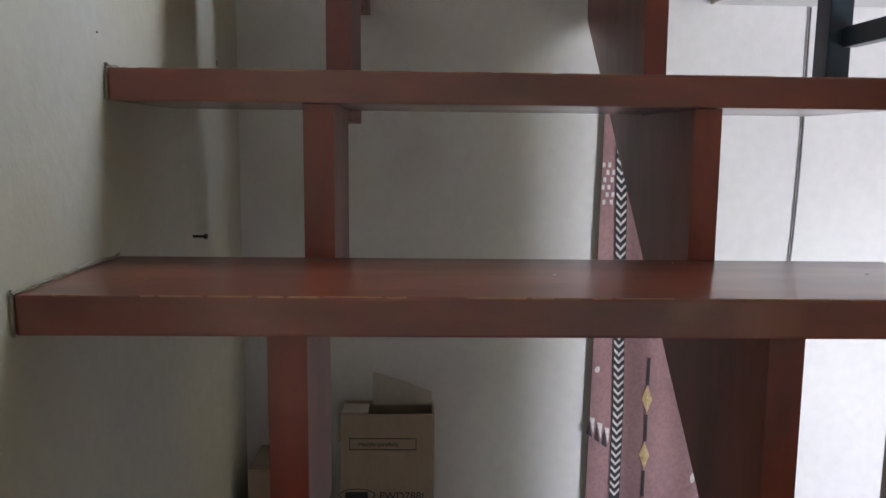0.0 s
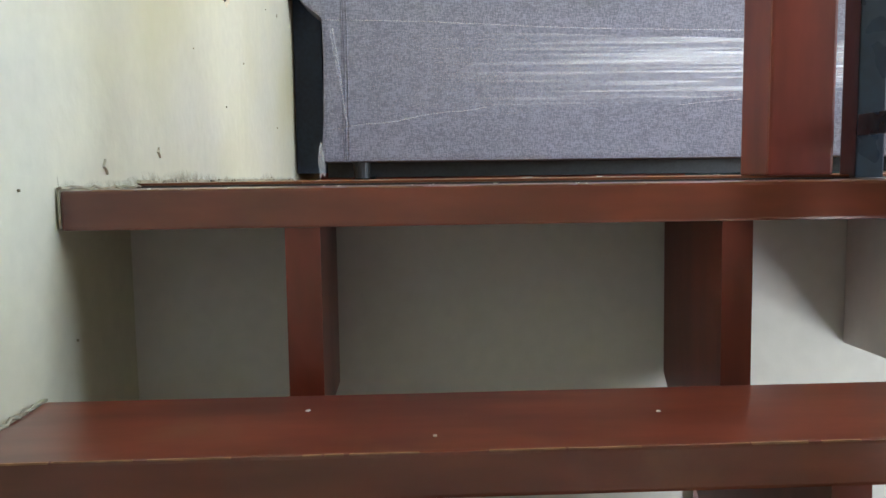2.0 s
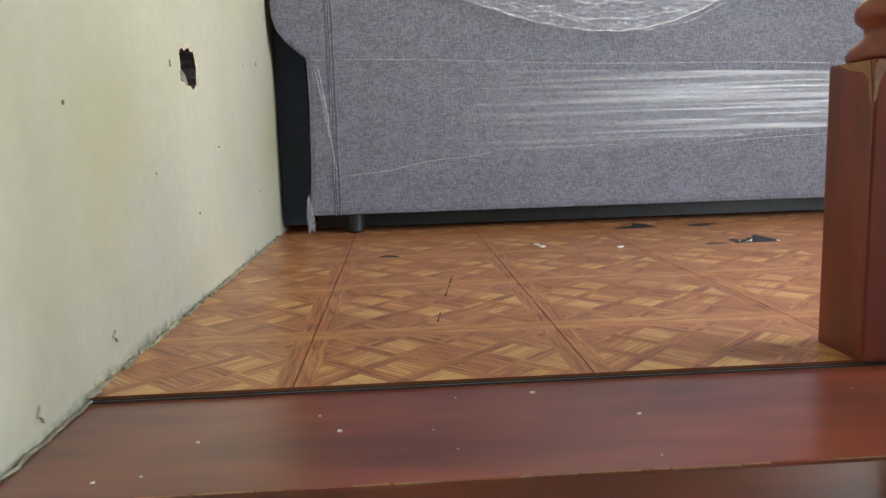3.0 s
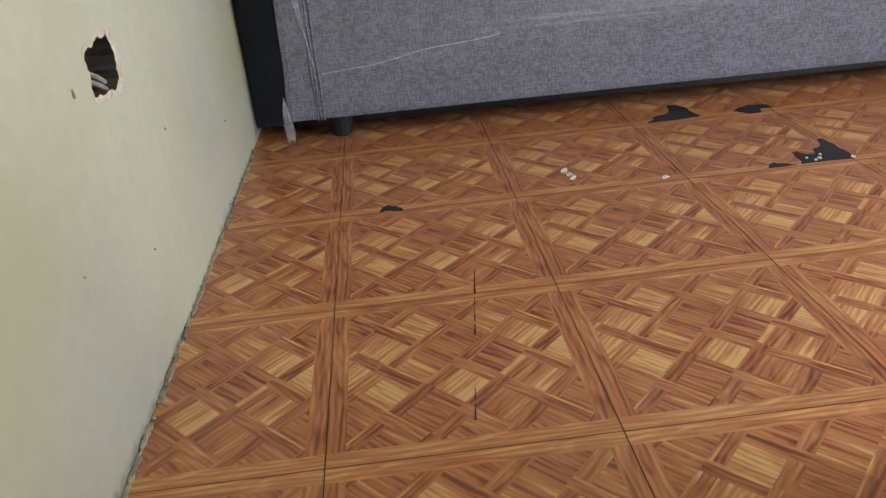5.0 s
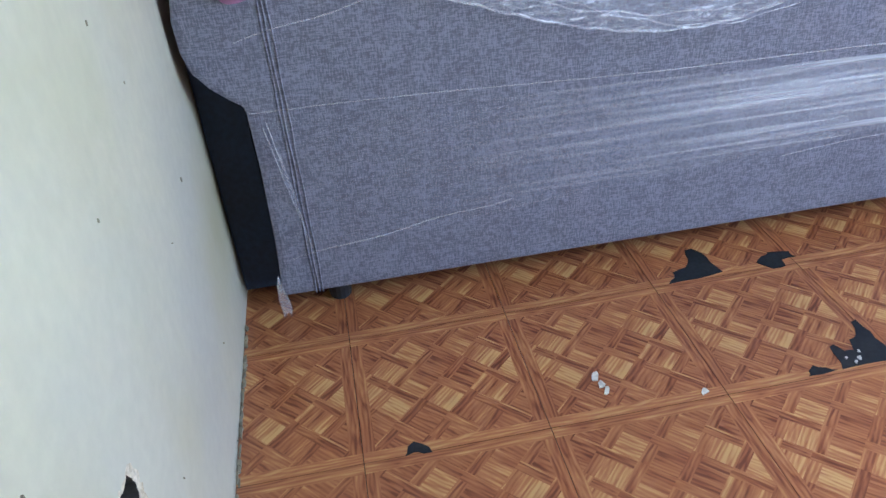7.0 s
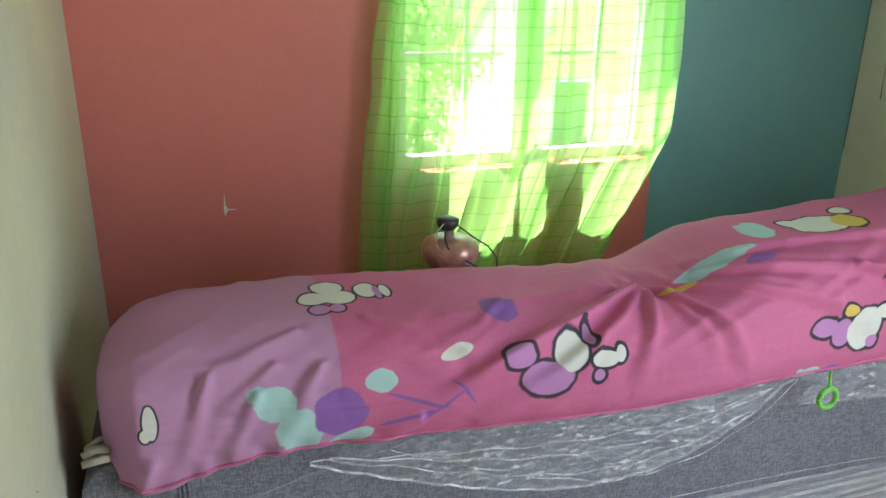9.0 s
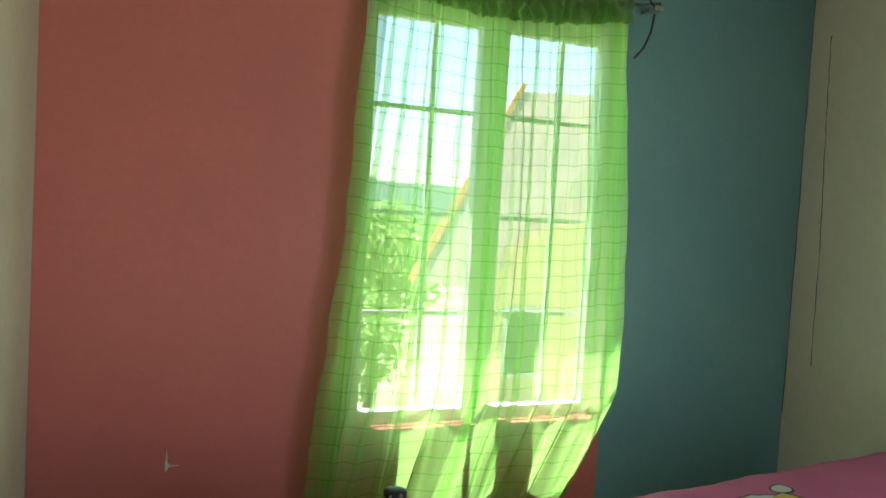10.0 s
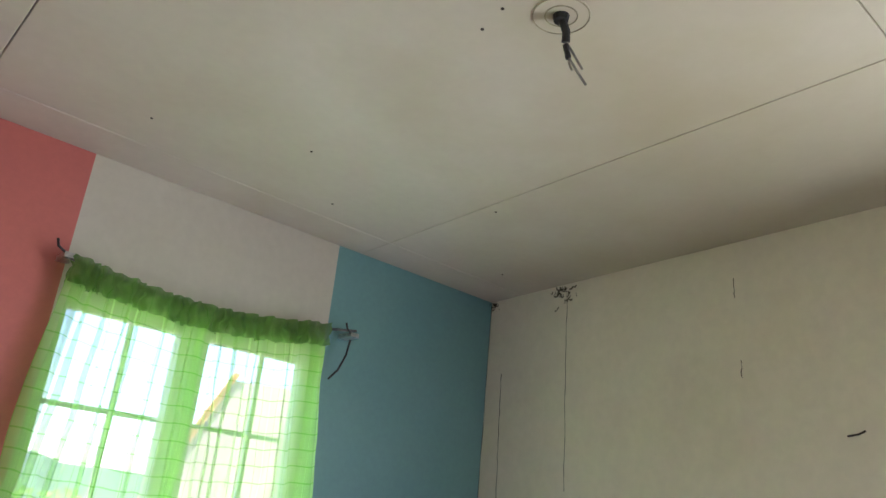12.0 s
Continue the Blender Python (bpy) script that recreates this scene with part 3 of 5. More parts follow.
def hanging_cloth():
    """A printed cloth that hangs in soft folds on the wall under the stairs."""
    def y_at(x, z):
        return -0.547 - 0.005 * math.sin(x * 60 + z * 1.5) - 0.004 * math.sin(x * 23 + 1)

    def on(x, z, lift=0.0):
        return Vector((x, y_at(x, z) - lift, z))
    h = thing("hanging_cloth", (0.78, -0.565, -1.5), "mauve printed cotton cloth hanging on the white wall", "cloth")

    def f(u, v):
        z = -0.36 - 1.1 * v
        return on(0.680 - 0.012 * v + (0.14 + 0.14 * v) * u, z)
    body = part("cloth", grid(60, 40, f), M["mauve"], h, smooth=True)

    def patch(name, quads, m):
        b = bmesh.new()
        for q in quads:
            b.faces.new([b.verts.new(on(x, z, 0.002)) for x, z in q])
        part(name, b, m, body)["kind"] = "stuff"
    # black ribbon with white chevrons
    rib = []
    for k in range(44):
        z = -0.47 - 0.016 * k
        x = 0.705 + 0.035 * max(0, min(1, (-0.47 - z) / 0.5)) * 0.4
        rib += [[(x + 0.0055 * c, z), (x + 0.0055 * (c + 1), z), (x + 0.0055 * (c + 1), z - 0.016), (x + 0.0055 * c, z - 0.016)] for c in range(4)]
    patch("print_ribbon", rib, M["cloth_black"])
    b = bmesh.new()
    for k in range(43):
        z = -0.475 - 0.016 * k
        x = 0.705 + 0.035 * max(0, min(1, (-0.47 - z) / 0.5)) * 0.4
        for c in range(4):
            p, r = x + 0.0015 + 0.00475 * c, x + 0.0015 + 0.00475 * (c + 1)
            zp, zr = z - 0.0055 * (2 - abs(c - 2)), z - 0.0055 * (2 - abs(c - 1))
            b.faces.new([b.verts.new(on(*g, 0.0032)) for g in ((p, zp), (r, zr), (r, zr - 0.0062), (p, zp - 0.0062))])
    part("print_chevrons", b, M["cloth_white"], body)
    quads = []
    for k in range(6):
        z = -0.50 - 0.014 * k
        for j in range(2):
            x = 0.678 + 0.009 * ((k + j) % 3) + 0.003 * j
            quads.append([(x, z), (x + 0.006, z), (x + 0.006, z - 0.009), (x, z - 0.009)])
    for k in range(3):
        x, z = 0.672 + 0.016 * k, -0.995 - 0.012 * k
        quads.append([(x, z), (x + 0.011, z - 0.004), (x + 0.009, z - 0.036)])
    quads += [blob(0.684, -0.90, 0.005, 0.007, 8, 0.1, 2), blob(0.882, -1.12, 0.005, 0.012, 6, 0.2, 3)]
    patch("print_white_marks", quads, M["cloth_white"])
    patch("print_dark_marks", [[(0.667 + 0.016 * k, -1.030 - 0.012 * k), (0.672 + 0.016 * k, -1.0 - 0.012 * k), (0.679 + 0.016 * k, -1.038 - 0.012 * k)] for k in range(3)], M["cloth_black"])
    dots, lines = [], []
    for k in range(5):
        z = -0.93 - 0.115 * k
        dots.append([(0.782, z), (0.793, z - 0.028), (0.784, z - 0.056), (0.773, z - 0.028)])
        lines.append([(0.781, z + 0.055), (0.786, z + 0.055), (0.786, z), (0.781, z)])
    patch("print_diamonds", dots, M["cloth_gold"])
    patch("print_line", lines, M["cloth_black"])


hanging_cloth()

# ---- sofa, wrapped in film ----


def fabric():
    m = bpy.data.materials.new("grey_woven_fabric")
    m.use_nodes = True
    n, l = m.node_tree.nodes, m.node_tree.links
    b = n["Principled BSDF"]
    tc = n.new("ShaderNodeTexCoord")
    outs = []
    for sc in ((85, 85, 560), (480, 480, 85), (26, 26, 26)):
        mp = n.new("ShaderNodeMapping")
        mp.inputs["Scale"].default_value = sc
        l.new(tc.outputs["Object"], mp.inputs[0])
        t = n.new("ShaderNodeTexNoise")
        t.inputs["Scale"].default_value, t.inputs["Detail"].default_value = 1, 3
        l.new(mp.outputs[0], t.inputs[0])
        outs.append(t.outputs[0])
    a = n.new("ShaderNodeMath")
    a.operation = 'ADD'
    l.new(outs[0], a.inputs[0])
    l.new(outs[1], a.inputs[1])
    c = n.new("ShaderNodeMath")
    c.operation = 'MULTIPLY_ADD'
    l.new(outs[2], c.inputs[0])
    c.inputs[1].default_value = 0.2
    l.new(a.outputs[0], c.inputs[2])
    r = n.new("ShaderNodeValToRGB")
    e = r.color_ramp.elements
    e[0].position, e[0].color = 0.76, (0.112, 0.112, 0.136, 1)
    e[1].position, e[1].color = 1.02, (0.21, 0.21, 0.252, 1)
    mid = e.new(0.88)
    mid.color = (0.135, 0.135, 0.165, 1)
    sc = n.new("ShaderNodeMath")
    sc.operation = 'MULTIPLY'
    sc.inputs[1].default_value = 0.83
    l.new(c.outputs[0], sc.inputs[0])
    l.new(sc.outputs[0], r.inputs[0])
    l.new(r.outputs[0], b.inputs["Base Color"])
    b.inputs["Roughness"].default_value = 0.9
    bp = n.new("ShaderNodeBump")
    bp.inputs["Strength"].default_value, bp.inputs["Distance"].default_value = 0.5, 0.001
    l.new(a.outputs[0], bp.inputs["Height"])
    l.new(bp.outputs[0], b.inputs["Normal"])
    return m


def film_material(name, low, high, stretch, opacity_ramps):
    """Clear stretch film: see-through mostly, glossy, whitened by opacity for drawn ropes and sheen."""
    m = bpy.data.materials.new(name)
    m.use_nodes = True
    n, l = m.node_tree.nodes, m.node_tree.links
    b = n["Principled BSDF"]
    b.inputs["Base Color"].default_value = (0.85, 0.87, 0.9, 1)
    b.inputs["Roughness"].default_value = 0.2
    b.inputs["Specular IOR Level"].default_value = 1.0
    tc = n.new("ShaderNodeTexCoord")
    mp = n.new("ShaderNodeMapping")
    mp.inputs["Scale"].default_value = stretch
    mp.inputs["Rotation"].default_value = (0, radians(4), 0)
    l.new(tc.outputs["Object"], mp.inputs[0])
    t = n.new("ShaderNodeTexNoise")
    t.inputs["Scale"].default_value, t.inputs["Detail"].default_value = 1, 5
    l.new(mp.outputs[0], t.inputs[0])
    r = n.new("ShaderNodeMapRange")
    r.inputs[1].default_value, r.inputs[2].default_value = 0.45, 0.75
    r.inputs[3].default_value, r.inputs[4].default_value = low, high
    l.new(t.outputs[0], r.inputs[0])
    sx = n.new("ShaderNodeSeparateXYZ")
    l.new(tc.outputs["UV"], sx.inputs[0])
    out = r.outputs[0]
    for axis, a, c in opacity_ramps:
        g = n.new("ShaderNodeMapRange")
        g.interpolation_type = 'SMOOTHSTEP'
        g.inputs[1].default_value, g.inputs[2].default_value = a, c
        g.inputs[3].default_value = 0.04
        l.new(sx.outputs[axis], g.inputs[0])
        k = n.new("ShaderNodeMath")
        k.operation = 'MULTIPLY'
        l.new(out, k.inputs[0])
        l.new(g.outputs[0], k.inputs[1])
        out = k.outputs[0]
    l.new(out, b.inputs["Alpha"])
    bp = n.new("ShaderNodeBump")
    bp.inputs["Strength"].default_value, bp.inputs["Distance"].default_value = 0.9, 0.006
    l.new(t.outputs[0], bp.inputs["Height"])
    l.new(bp.outputs[0], b.inputs["Normal"])
    return m


M["fabric"] = fabric()
# Opacity rises to the right, for the gathering and the sheen there.
M["film"] = film_material("stretch_film", 0.07, 0.62, (1.8, 1.8, 130), ((0, 0.05, 0.78),))
M["film_loose"] = film_material("loose_stretch_film", 0.08, 0.5, (48, 48, 150), ((0, 0.0, 0.25), (0, 1.0, 0.93)))
M["film_flap"] = film_material("hanging_film_flap", 0.12, 0.35, (30, 30, 60), ())
M["film_rope"] = film_material("roped_stretch_film", 0.12, 0.55, (20, 20, 60), ())
SY = 0.713


def sofa():
    s = thing("sofa", (1.0, 0.95, 0), "grey woven sofa seen from behind, wrapped in clear stretch film", "sofa")
    xr = 2.0
    left = [(0.084, 0.05), (0.092, 0.17), (0.096, 0.33), (0.094, 0.447), (0.072, 0.463), (0.045, 0.487), (0.024, 0.515), (0.014, 0.55), (0.013, 0.60), (0.022, 0.645), (0.045, 0.675), (0.08, 0.688)]
    out = left + [(xr - 0.06, 0.688), (xr - 0.03, 0.67), (xr, 0.60), (xr, 0.52), (xr - 0.06, 0.447), (xr - 0.07, 0.05)]
    b = prism(out, 1, SY, 0.94, 0.012)
    part("backrest", b, M["fabric"], s)
    part("seat", box(0.10, xr - 0.08, 0.941, 1.22, 0.05, 0.42, 0.03), M["fabric"], s)
    for x in (0.17, 1.85):
        for y in (0.73, 1.15):
            part("foot", lathe([(0.018, 0), (0.022, 0.004), (0.026, 0.05)], x + 0.025, y + 0.03, 16), M["sub"], s)
    # Black cover dropped almost to the floor, for the dark shade under the sofa.
    part("base_shade_cover", box(0.0905, xr - 0.08, SY + 0.11, 1.2, 0.006, 0.0495), M["sub"], s, "black cloth under the base, doubling as the shade there")
    # Dark navy panel added to fill the gap between arm and wall.
    part("arm_gap_panel", box(0.004, 0.0835, 0.80, 0.93, 0.02, 0.53), M["navy"], s, "dark navy panel added in the gap under the arm")
    for dx in (0.0, 0.006, 0.014):
        pts = [(0.150 + dx + 0.0008 * math.sin(k * 1.3 + dx * 300), SY - 0.0006, 0.05 + 0.58 * k / 20) for k in range(21)]
        part("seam", tube(pts, 0.0016, 6), M["fabric"], s)
    rnd = random.Random(3)

    def band(za, zb, x0, x1, d, seed, mtl, label):
        def f(u, v):
            x = x0 + (x1 - x0) * u
            z = za(x) + (zb(x) - za(x)) * v
            return (x, SY - d - 0.0022 * abs(fbm(x * 2, z * 45, seed)) - 0.001, z)
        return part("film", grid(90, 40, f), M[mtl], s, label, smooth=True)
    band(lambda x: 0.405 - 0.028 * (x - 0.6), lambda x: 0.150 + 0.07 * (x - 0.2), 0.11, 1.96, 0.003, 1, "film", "taut band of clear film")
    # Second, whiter band: highlights on the film's right, put into its opacity.
    band(lambda x: 0.385 - 0.02 * (x - 0.6), lambda x: 0.235 + 0.05 * (x - 0.6), 0.40, 1.96, 0.007, 4, "film", "whiter band of clear film that carries the painted sheen")

    def garland(u, v):
        x = 0.34 + 0.89 * u
        sag = 0.145 * math.sin(math.pi * u ** 1.3) ** 0.75
        z = 0.655 - (0.02 + sag) * v
        return (x, SY - 0.008 - 0.01 * v - 0.014 * abs(fbm(x * 5 + z * 9, z * 22, 5)), z)
    part("loose_film", grid(130, 60, garland), M["film_loose"], s, "loose bunched film hanging along the top", smooth=True)

    def swag(u, v):
        x = 1.16 + 0.80 * u
        z = 0.655 - (0.02 + 0.07 * math.sin(math.pi * (0.15 + 0.85 * u)) ** 0.6 + 0.03 * u) * v
        return (x, SY - 0.008 - 0.008 * v - 0.012 * abs(fbm(x * 5 + z * 9, z * 22, 7)), z)
    part("loose_film", grid(110, 40, swag), M["film_loose"], s, "loose film gathered under the bolster", smooth=True)
    for q in range(4):
        x0, x1, sg = 0.34 + 0.05 * q * rnd.random(), 1.22 + 0.08 * rnd.random(), 0.05 + 0.03 * q + 0.01 * rnd.random()
        rp = [(x0 + (x1 - x0) * k / 40, SY - 0.02 - 0.002 * q, 0.64 - sg * math.sin(math.pi * (k / 40) ** 1.3) ** 0.8 + 0.003 * math.sin(k * 1.1 + q)) for k in range(41)]
        part("film_rope", tube(rp, rnd.uniform(0.001, 0.0022), 5), M["film_rope"], s)
    rope = [(0.34 + 0.89 * k / 40, SY - 0.024, 0.637 - 0.145 * math.sin(math.pi * (k / 40) ** 1.3) ** 0.75 + 0.002 * math.sin(k * 2)) for k in range(41)]
    part("film_rope", tube(rope, 0.0025, 6), M["film_rope"], s)
    # The three short upright cords near the left edge also stand for its highlight.
    for a, c in (((0.1, 0.56), (0.5, 0.64)), ((0.12, 0.14), (0.55, 0.20)), ((0.1, 0.44), (1.9, 0.385)), ((0.125, 0.42), (0.155, 0.20)), ((0.118, 0.41), (0.16, 0.16)), ((0.135, 0.36), (0.15, 0.26)), ((1.1, 0.2), (1.95, 0.26))):
        pts = [(a[0] + (c[0] - a[0]) * k / 12, SY - 0.009, a[1] + (c[1] - a[1]) * k / 12 + 0.003 * math.sin(k)) for k in range(13)]
        part("film_rope", tube(pts, 0.0011, 5), M["film_flap"], s)
    tail = prism([(0.085, 0.11), (0.094, 0.06), (0.098, 0.03), (0.094, 0.006), (0.088, 0.018), (0.080, 0.004), (0.076, 0.05), (0.079, 0.085)], 1, SY - 0.010, SY - 0.008)
    part("film_tail", tail, M["film_flap"], s)


sofa()

# ---- bolster with its printed sheet ----


def sheet_material():
    """Pink cotton with a lilac end and scattered printed patches of mint, purple and white."""
    m = mat("pink_printed_cotton", (0.55, 0.135, 0.285), (0.49, 0.115, 0.25), 4, 260, 0.8, 0.0004, fine_amount=0.06)
    n, l = m.node_tree.nodes, m.node_tree.links
    b = n["Principled BSDF"]
    out = b.inputs["Base Color"].links[0].from_socket
    tc = n.new("ShaderNodeTexCoord")
    at = n.new("ShaderNodeAttribute")
    at.attribute_name = "rest"
    wob = n.new("ShaderNodeTexNoise")
    wob.inputs["Scale"].default_value = 40
    l.new(tc.outputs["Object"], wob.inputs[0])

    def layer(out, colour, mask):
        x = n.new("ShaderNodeMix")
        x.data_type = 'RGBA'
        l.new(mask, x.inputs[0])
        l.new(out, x.inputs[6])
        x.inputs[7].default_value = (*colour, 1)
        return x.outputs[2]

    def spot(c, r, wobble=0.35, turn=0):
        mp = n.new("ShaderNodeMapping")
        mp.vector_type = 'TEXTURE'
        mp.inputs["Location"].default_value, mp.inputs["Scale"].default_value = c, r
        mp.inputs["Rotation"].default_value = (0, radians(turn), 0)
        l.new(at.outputs["Vector"], mp.inputs[0])
        d = n.new("ShaderNodeVectorMath")
        d.operation = 'LENGTH'
        l.new(mp.outputs[0], d.inputs[0])
        a = n.new("ShaderNodeMath")
        a.operation = 'MULTIPLY_ADD'
        l.new(wob.outputs[0], a.inputs[0])
        a.inputs[1].default_value = wobble
        l.new(d.outputs["Value"], a.inputs[2])
        k = n.new("ShaderNodeMapRange")
        k.inputs[1].default_value, k.inputs[2].default_value = 1.0 + wobble * 0.5 + 0.04, 1.0 + wobble * 0.5 - 0.04
        l.new(a.outputs[0], k.inputs[0])
        return k.outputs[0]
    sx = n.new("ShaderNodeSeparateXYZ")
    l.new(tc.outputs["Object"], sx.inputs[0])
    k = n.new("ShaderNodeMapRange")
    k.inputs[1].default_value, k.inputs[2].default_value = 0.388, 0.384
    l.new(sx.outputs[0], k.inputs[0])
    out = layer(out, (0.44, 0.215, 0.385), k.outputs[0])
    mint, purple, white, dark, lilac, yellow = (0.38, 0.54, 0.55), (0.24, 0.10, 0.37), (0.62, 0.60, 0.57), (0.035, 0.025, 0.04), (0.45, 0.2, 0.44), (0.62, 0.44, 0.1)
    for c, r, col, *turn in SPOTS:
        out = layer(out, {"m": mint, "p": purple, "w": white, "d": dark, "l": lilac, "y": yellow}[col], spot(c, r, 0.25 if col in "dwl" else 0.5, turn[0] if turn else 0))
    l.new(out, b.inputs["Base Color"])
    h = None
    for turn, sc, amt in ((-35, (3, 3, 26), 1.0), (25, (4, 4, 38), 0.5), (70, (6, 6, 16), 0.35)):
        mp = n.new("ShaderNodeMapping")
        mp.inputs["Rotation"].default_value, mp.inputs["Scale"].default_value = (0.3, radians(turn), 0.2), sc
        l.new(tc.outputs["Object"], mp.inputs[0])
        t = n.new("ShaderNodeTexNoise")
        t.inputs["Scale"].default_value, t.inputs["Detail"].default_value, t.inputs["Distortion"].default_value = 1, 2, 0.6
        l.new(mp.outputs[0], t.inputs[0])
        a = n.new("ShaderNodeMath")
        a.operation = 'MULTIPLY_ADD'
        l.new(t.outputs[0], a.inputs[0])
        a.inputs[1].default_value = amt
        if h:
            l.new(h, a.inputs[2])
        h = a.outputs[0]
    bp = n.new("ShaderNodeBump")
    bp.inputs["Strength"].default_value, bp.inputs["Distance"].default_value = 0.6, 0.006
    l.new(h, bp.inputs["Height"])
    l.new(bp.outputs[0], b.inputs["Normal"])
    return m




def motif(lobes, y, ry, rim=0.006):
    """Rounded printed lobes with one dark outline round them all."""
    return [((x, y, z), (a + rim, ry, c + rim), "d") for x, z, a, c, col in lobes] + [((x, y, z), (a, ry, c), col) for x, z, a, c, col in lobes]


def motif_top(lobes, z, rz, rim=0.006):
    return [((x, y, z), (a + rim, c + rim, rz), "d") for x, y, a, c, col in lobes] + [((x, y, z), (a, c, rz), col) for x, y, a, c, col in lobes]


SPOTS = [((0.295, 0.68, 0.765), (0.03, 0.2, 0.028), "m"), ((0.325, 0.68, 0.715), (0.034, 0.2, 0.036), "m"), ((0.27, 0.68, 0.78), (0.016, 0.2, 0.014), "m"), ((0.385, 0.66, 0.74), (0.038, 0.2, 0.04), "p"),
         ((0.445, 0.66, 0.783), (0.024, 0.2, 0.018), "m"), ((0.40, 0.68, 0.692), (0.034, 0.2, 0.014), "m", -25),
         ((0.50, 0.66, 0.745), (0.05, 0.2, 0.003), "p", 20), ((0.53, 0.66, 0.73), (0.05, 0.2, 0.003), "p", -30), ((0.48, 0.66, 0.72), (0.04, 0.2, 0.003), "p", -12), ((0.57, 0.66, 0.75), (0.03, 0.2, 0.003), "p", 48),
         ((0.65, 0.72, 0.86), (0.03, 0.035, 0.2), "p"), ((0.558, 0.66, 0.812), (0.026, 0.2, 0.009), "w", -12),
         ((1.06, 0.74, 0.9), (0.08, 0.022, 0.2), "m"), ((1.2, 0.80, 0.9), (0.03, 0.04, 0.2), "m"), ((1.13, 0.70, 0.9), (0.03, 0.012, 0.2), "p"), ((1.22, 0.61, 0.675), (0.026, 0.2, 0.022), "m"), ((1.195, 0.61, 0.69), (0.006, 0.2, 0.006), "m"), ((1.185, 0.61, 0.67), (0.005, 0.2, 0.004), "m"), ((1.265, 0.61, 0.675), (0.024, 0.2, 0.018), "p"),
         ((1.37, 0.66, 0.86), (0.055, 0.03, 0.016), "d", -22), ((1.37, 0.66, 0.86), (0.05, 0.026, 0.011), "y", -22), ((0.98, 0.72, 0.9), (0.035, 0.008, 0.2), "y")]
SPOTS += motif_top([(0.372, 0.79, 0.024, 0.018, "w"), (0.398, 0.825, 0.026, 0.022, "w"), (0.41, 0.79, 0.026, 0.022, "w"), (0.375, 0.755, 0.016, 0.014, "l"), (0.402, 0.755, 0.012, 0.012, "l"), (0.458, 0.81, 0.018, 0.024, "w"), (0.474, 0.80, 0.006, 0.022, "l"), (0.488, 0.805, 0.008, 0.020, "w")], 0.86, 0.2, 0.004)
SPOTS += motif([(0.655, 0.795, 0.026, 0.016, "l"), (0.70, 0.758, 0.042, 0.028, "l"), (0.738, 0.792, 0.026, 0.028, "w"), (0.772, 0.812, 0.008, 0.012, "l"), (0.795, 0.778, 0.024, 0.013, "w"), (0.822, 0.783, 0.009, 0.013, "w"), (0.785, 0.753, 0.009, 0.010, "l")], 0.63, 0.2)
SPOTS += motif([(1.225, 0.775, 0.028, 0.018, "l"), (1.262, 0.76, 0.022, 0.026, "l"), (1.31, 0.762, 0.034, 0.04, "w"), (1.272, 0.80, 0.014, 0.012, "y"), (1.35, 0.79, 0.022, 0.014, "w"), (1.335, 0.735, 0.014, 0.012, "l")], 0.62, 0.2)
SPOTS += motif_top([(1.33, 0.78, 0.06, 0.04, "w"), (1.39, 0.77, 0.03, 0.03, "y"), (1.28, 0.80, 0.022, 0.018, "w"), (1.42, 0.82, 0.02, 0.02, "w")], 0.93, 0.2, 0.005)
SPOTS += motif([(0.126, 0.758, 0.009, 0.026, "w"), (0.118, 0.74, 0.007, 0.010, "w")], 0.66, 0.2, 0.003)
M["sheet"] = sheet_material()
M["grime_cloth"] = mat("grubby_cream_cotton", (0.36, 0.32, 0.25), (0.28, 0.25, 0.19), 20, 160, 0.85, 0.0006, fine_amount=0.1)
M["hem"] = mat("pink_cotton_hem", (0.55, 0.135, 0.285), (0.45, 0.11, 0.24), 30, 260, 0.8, 0.0004, fine_amount=0.06)


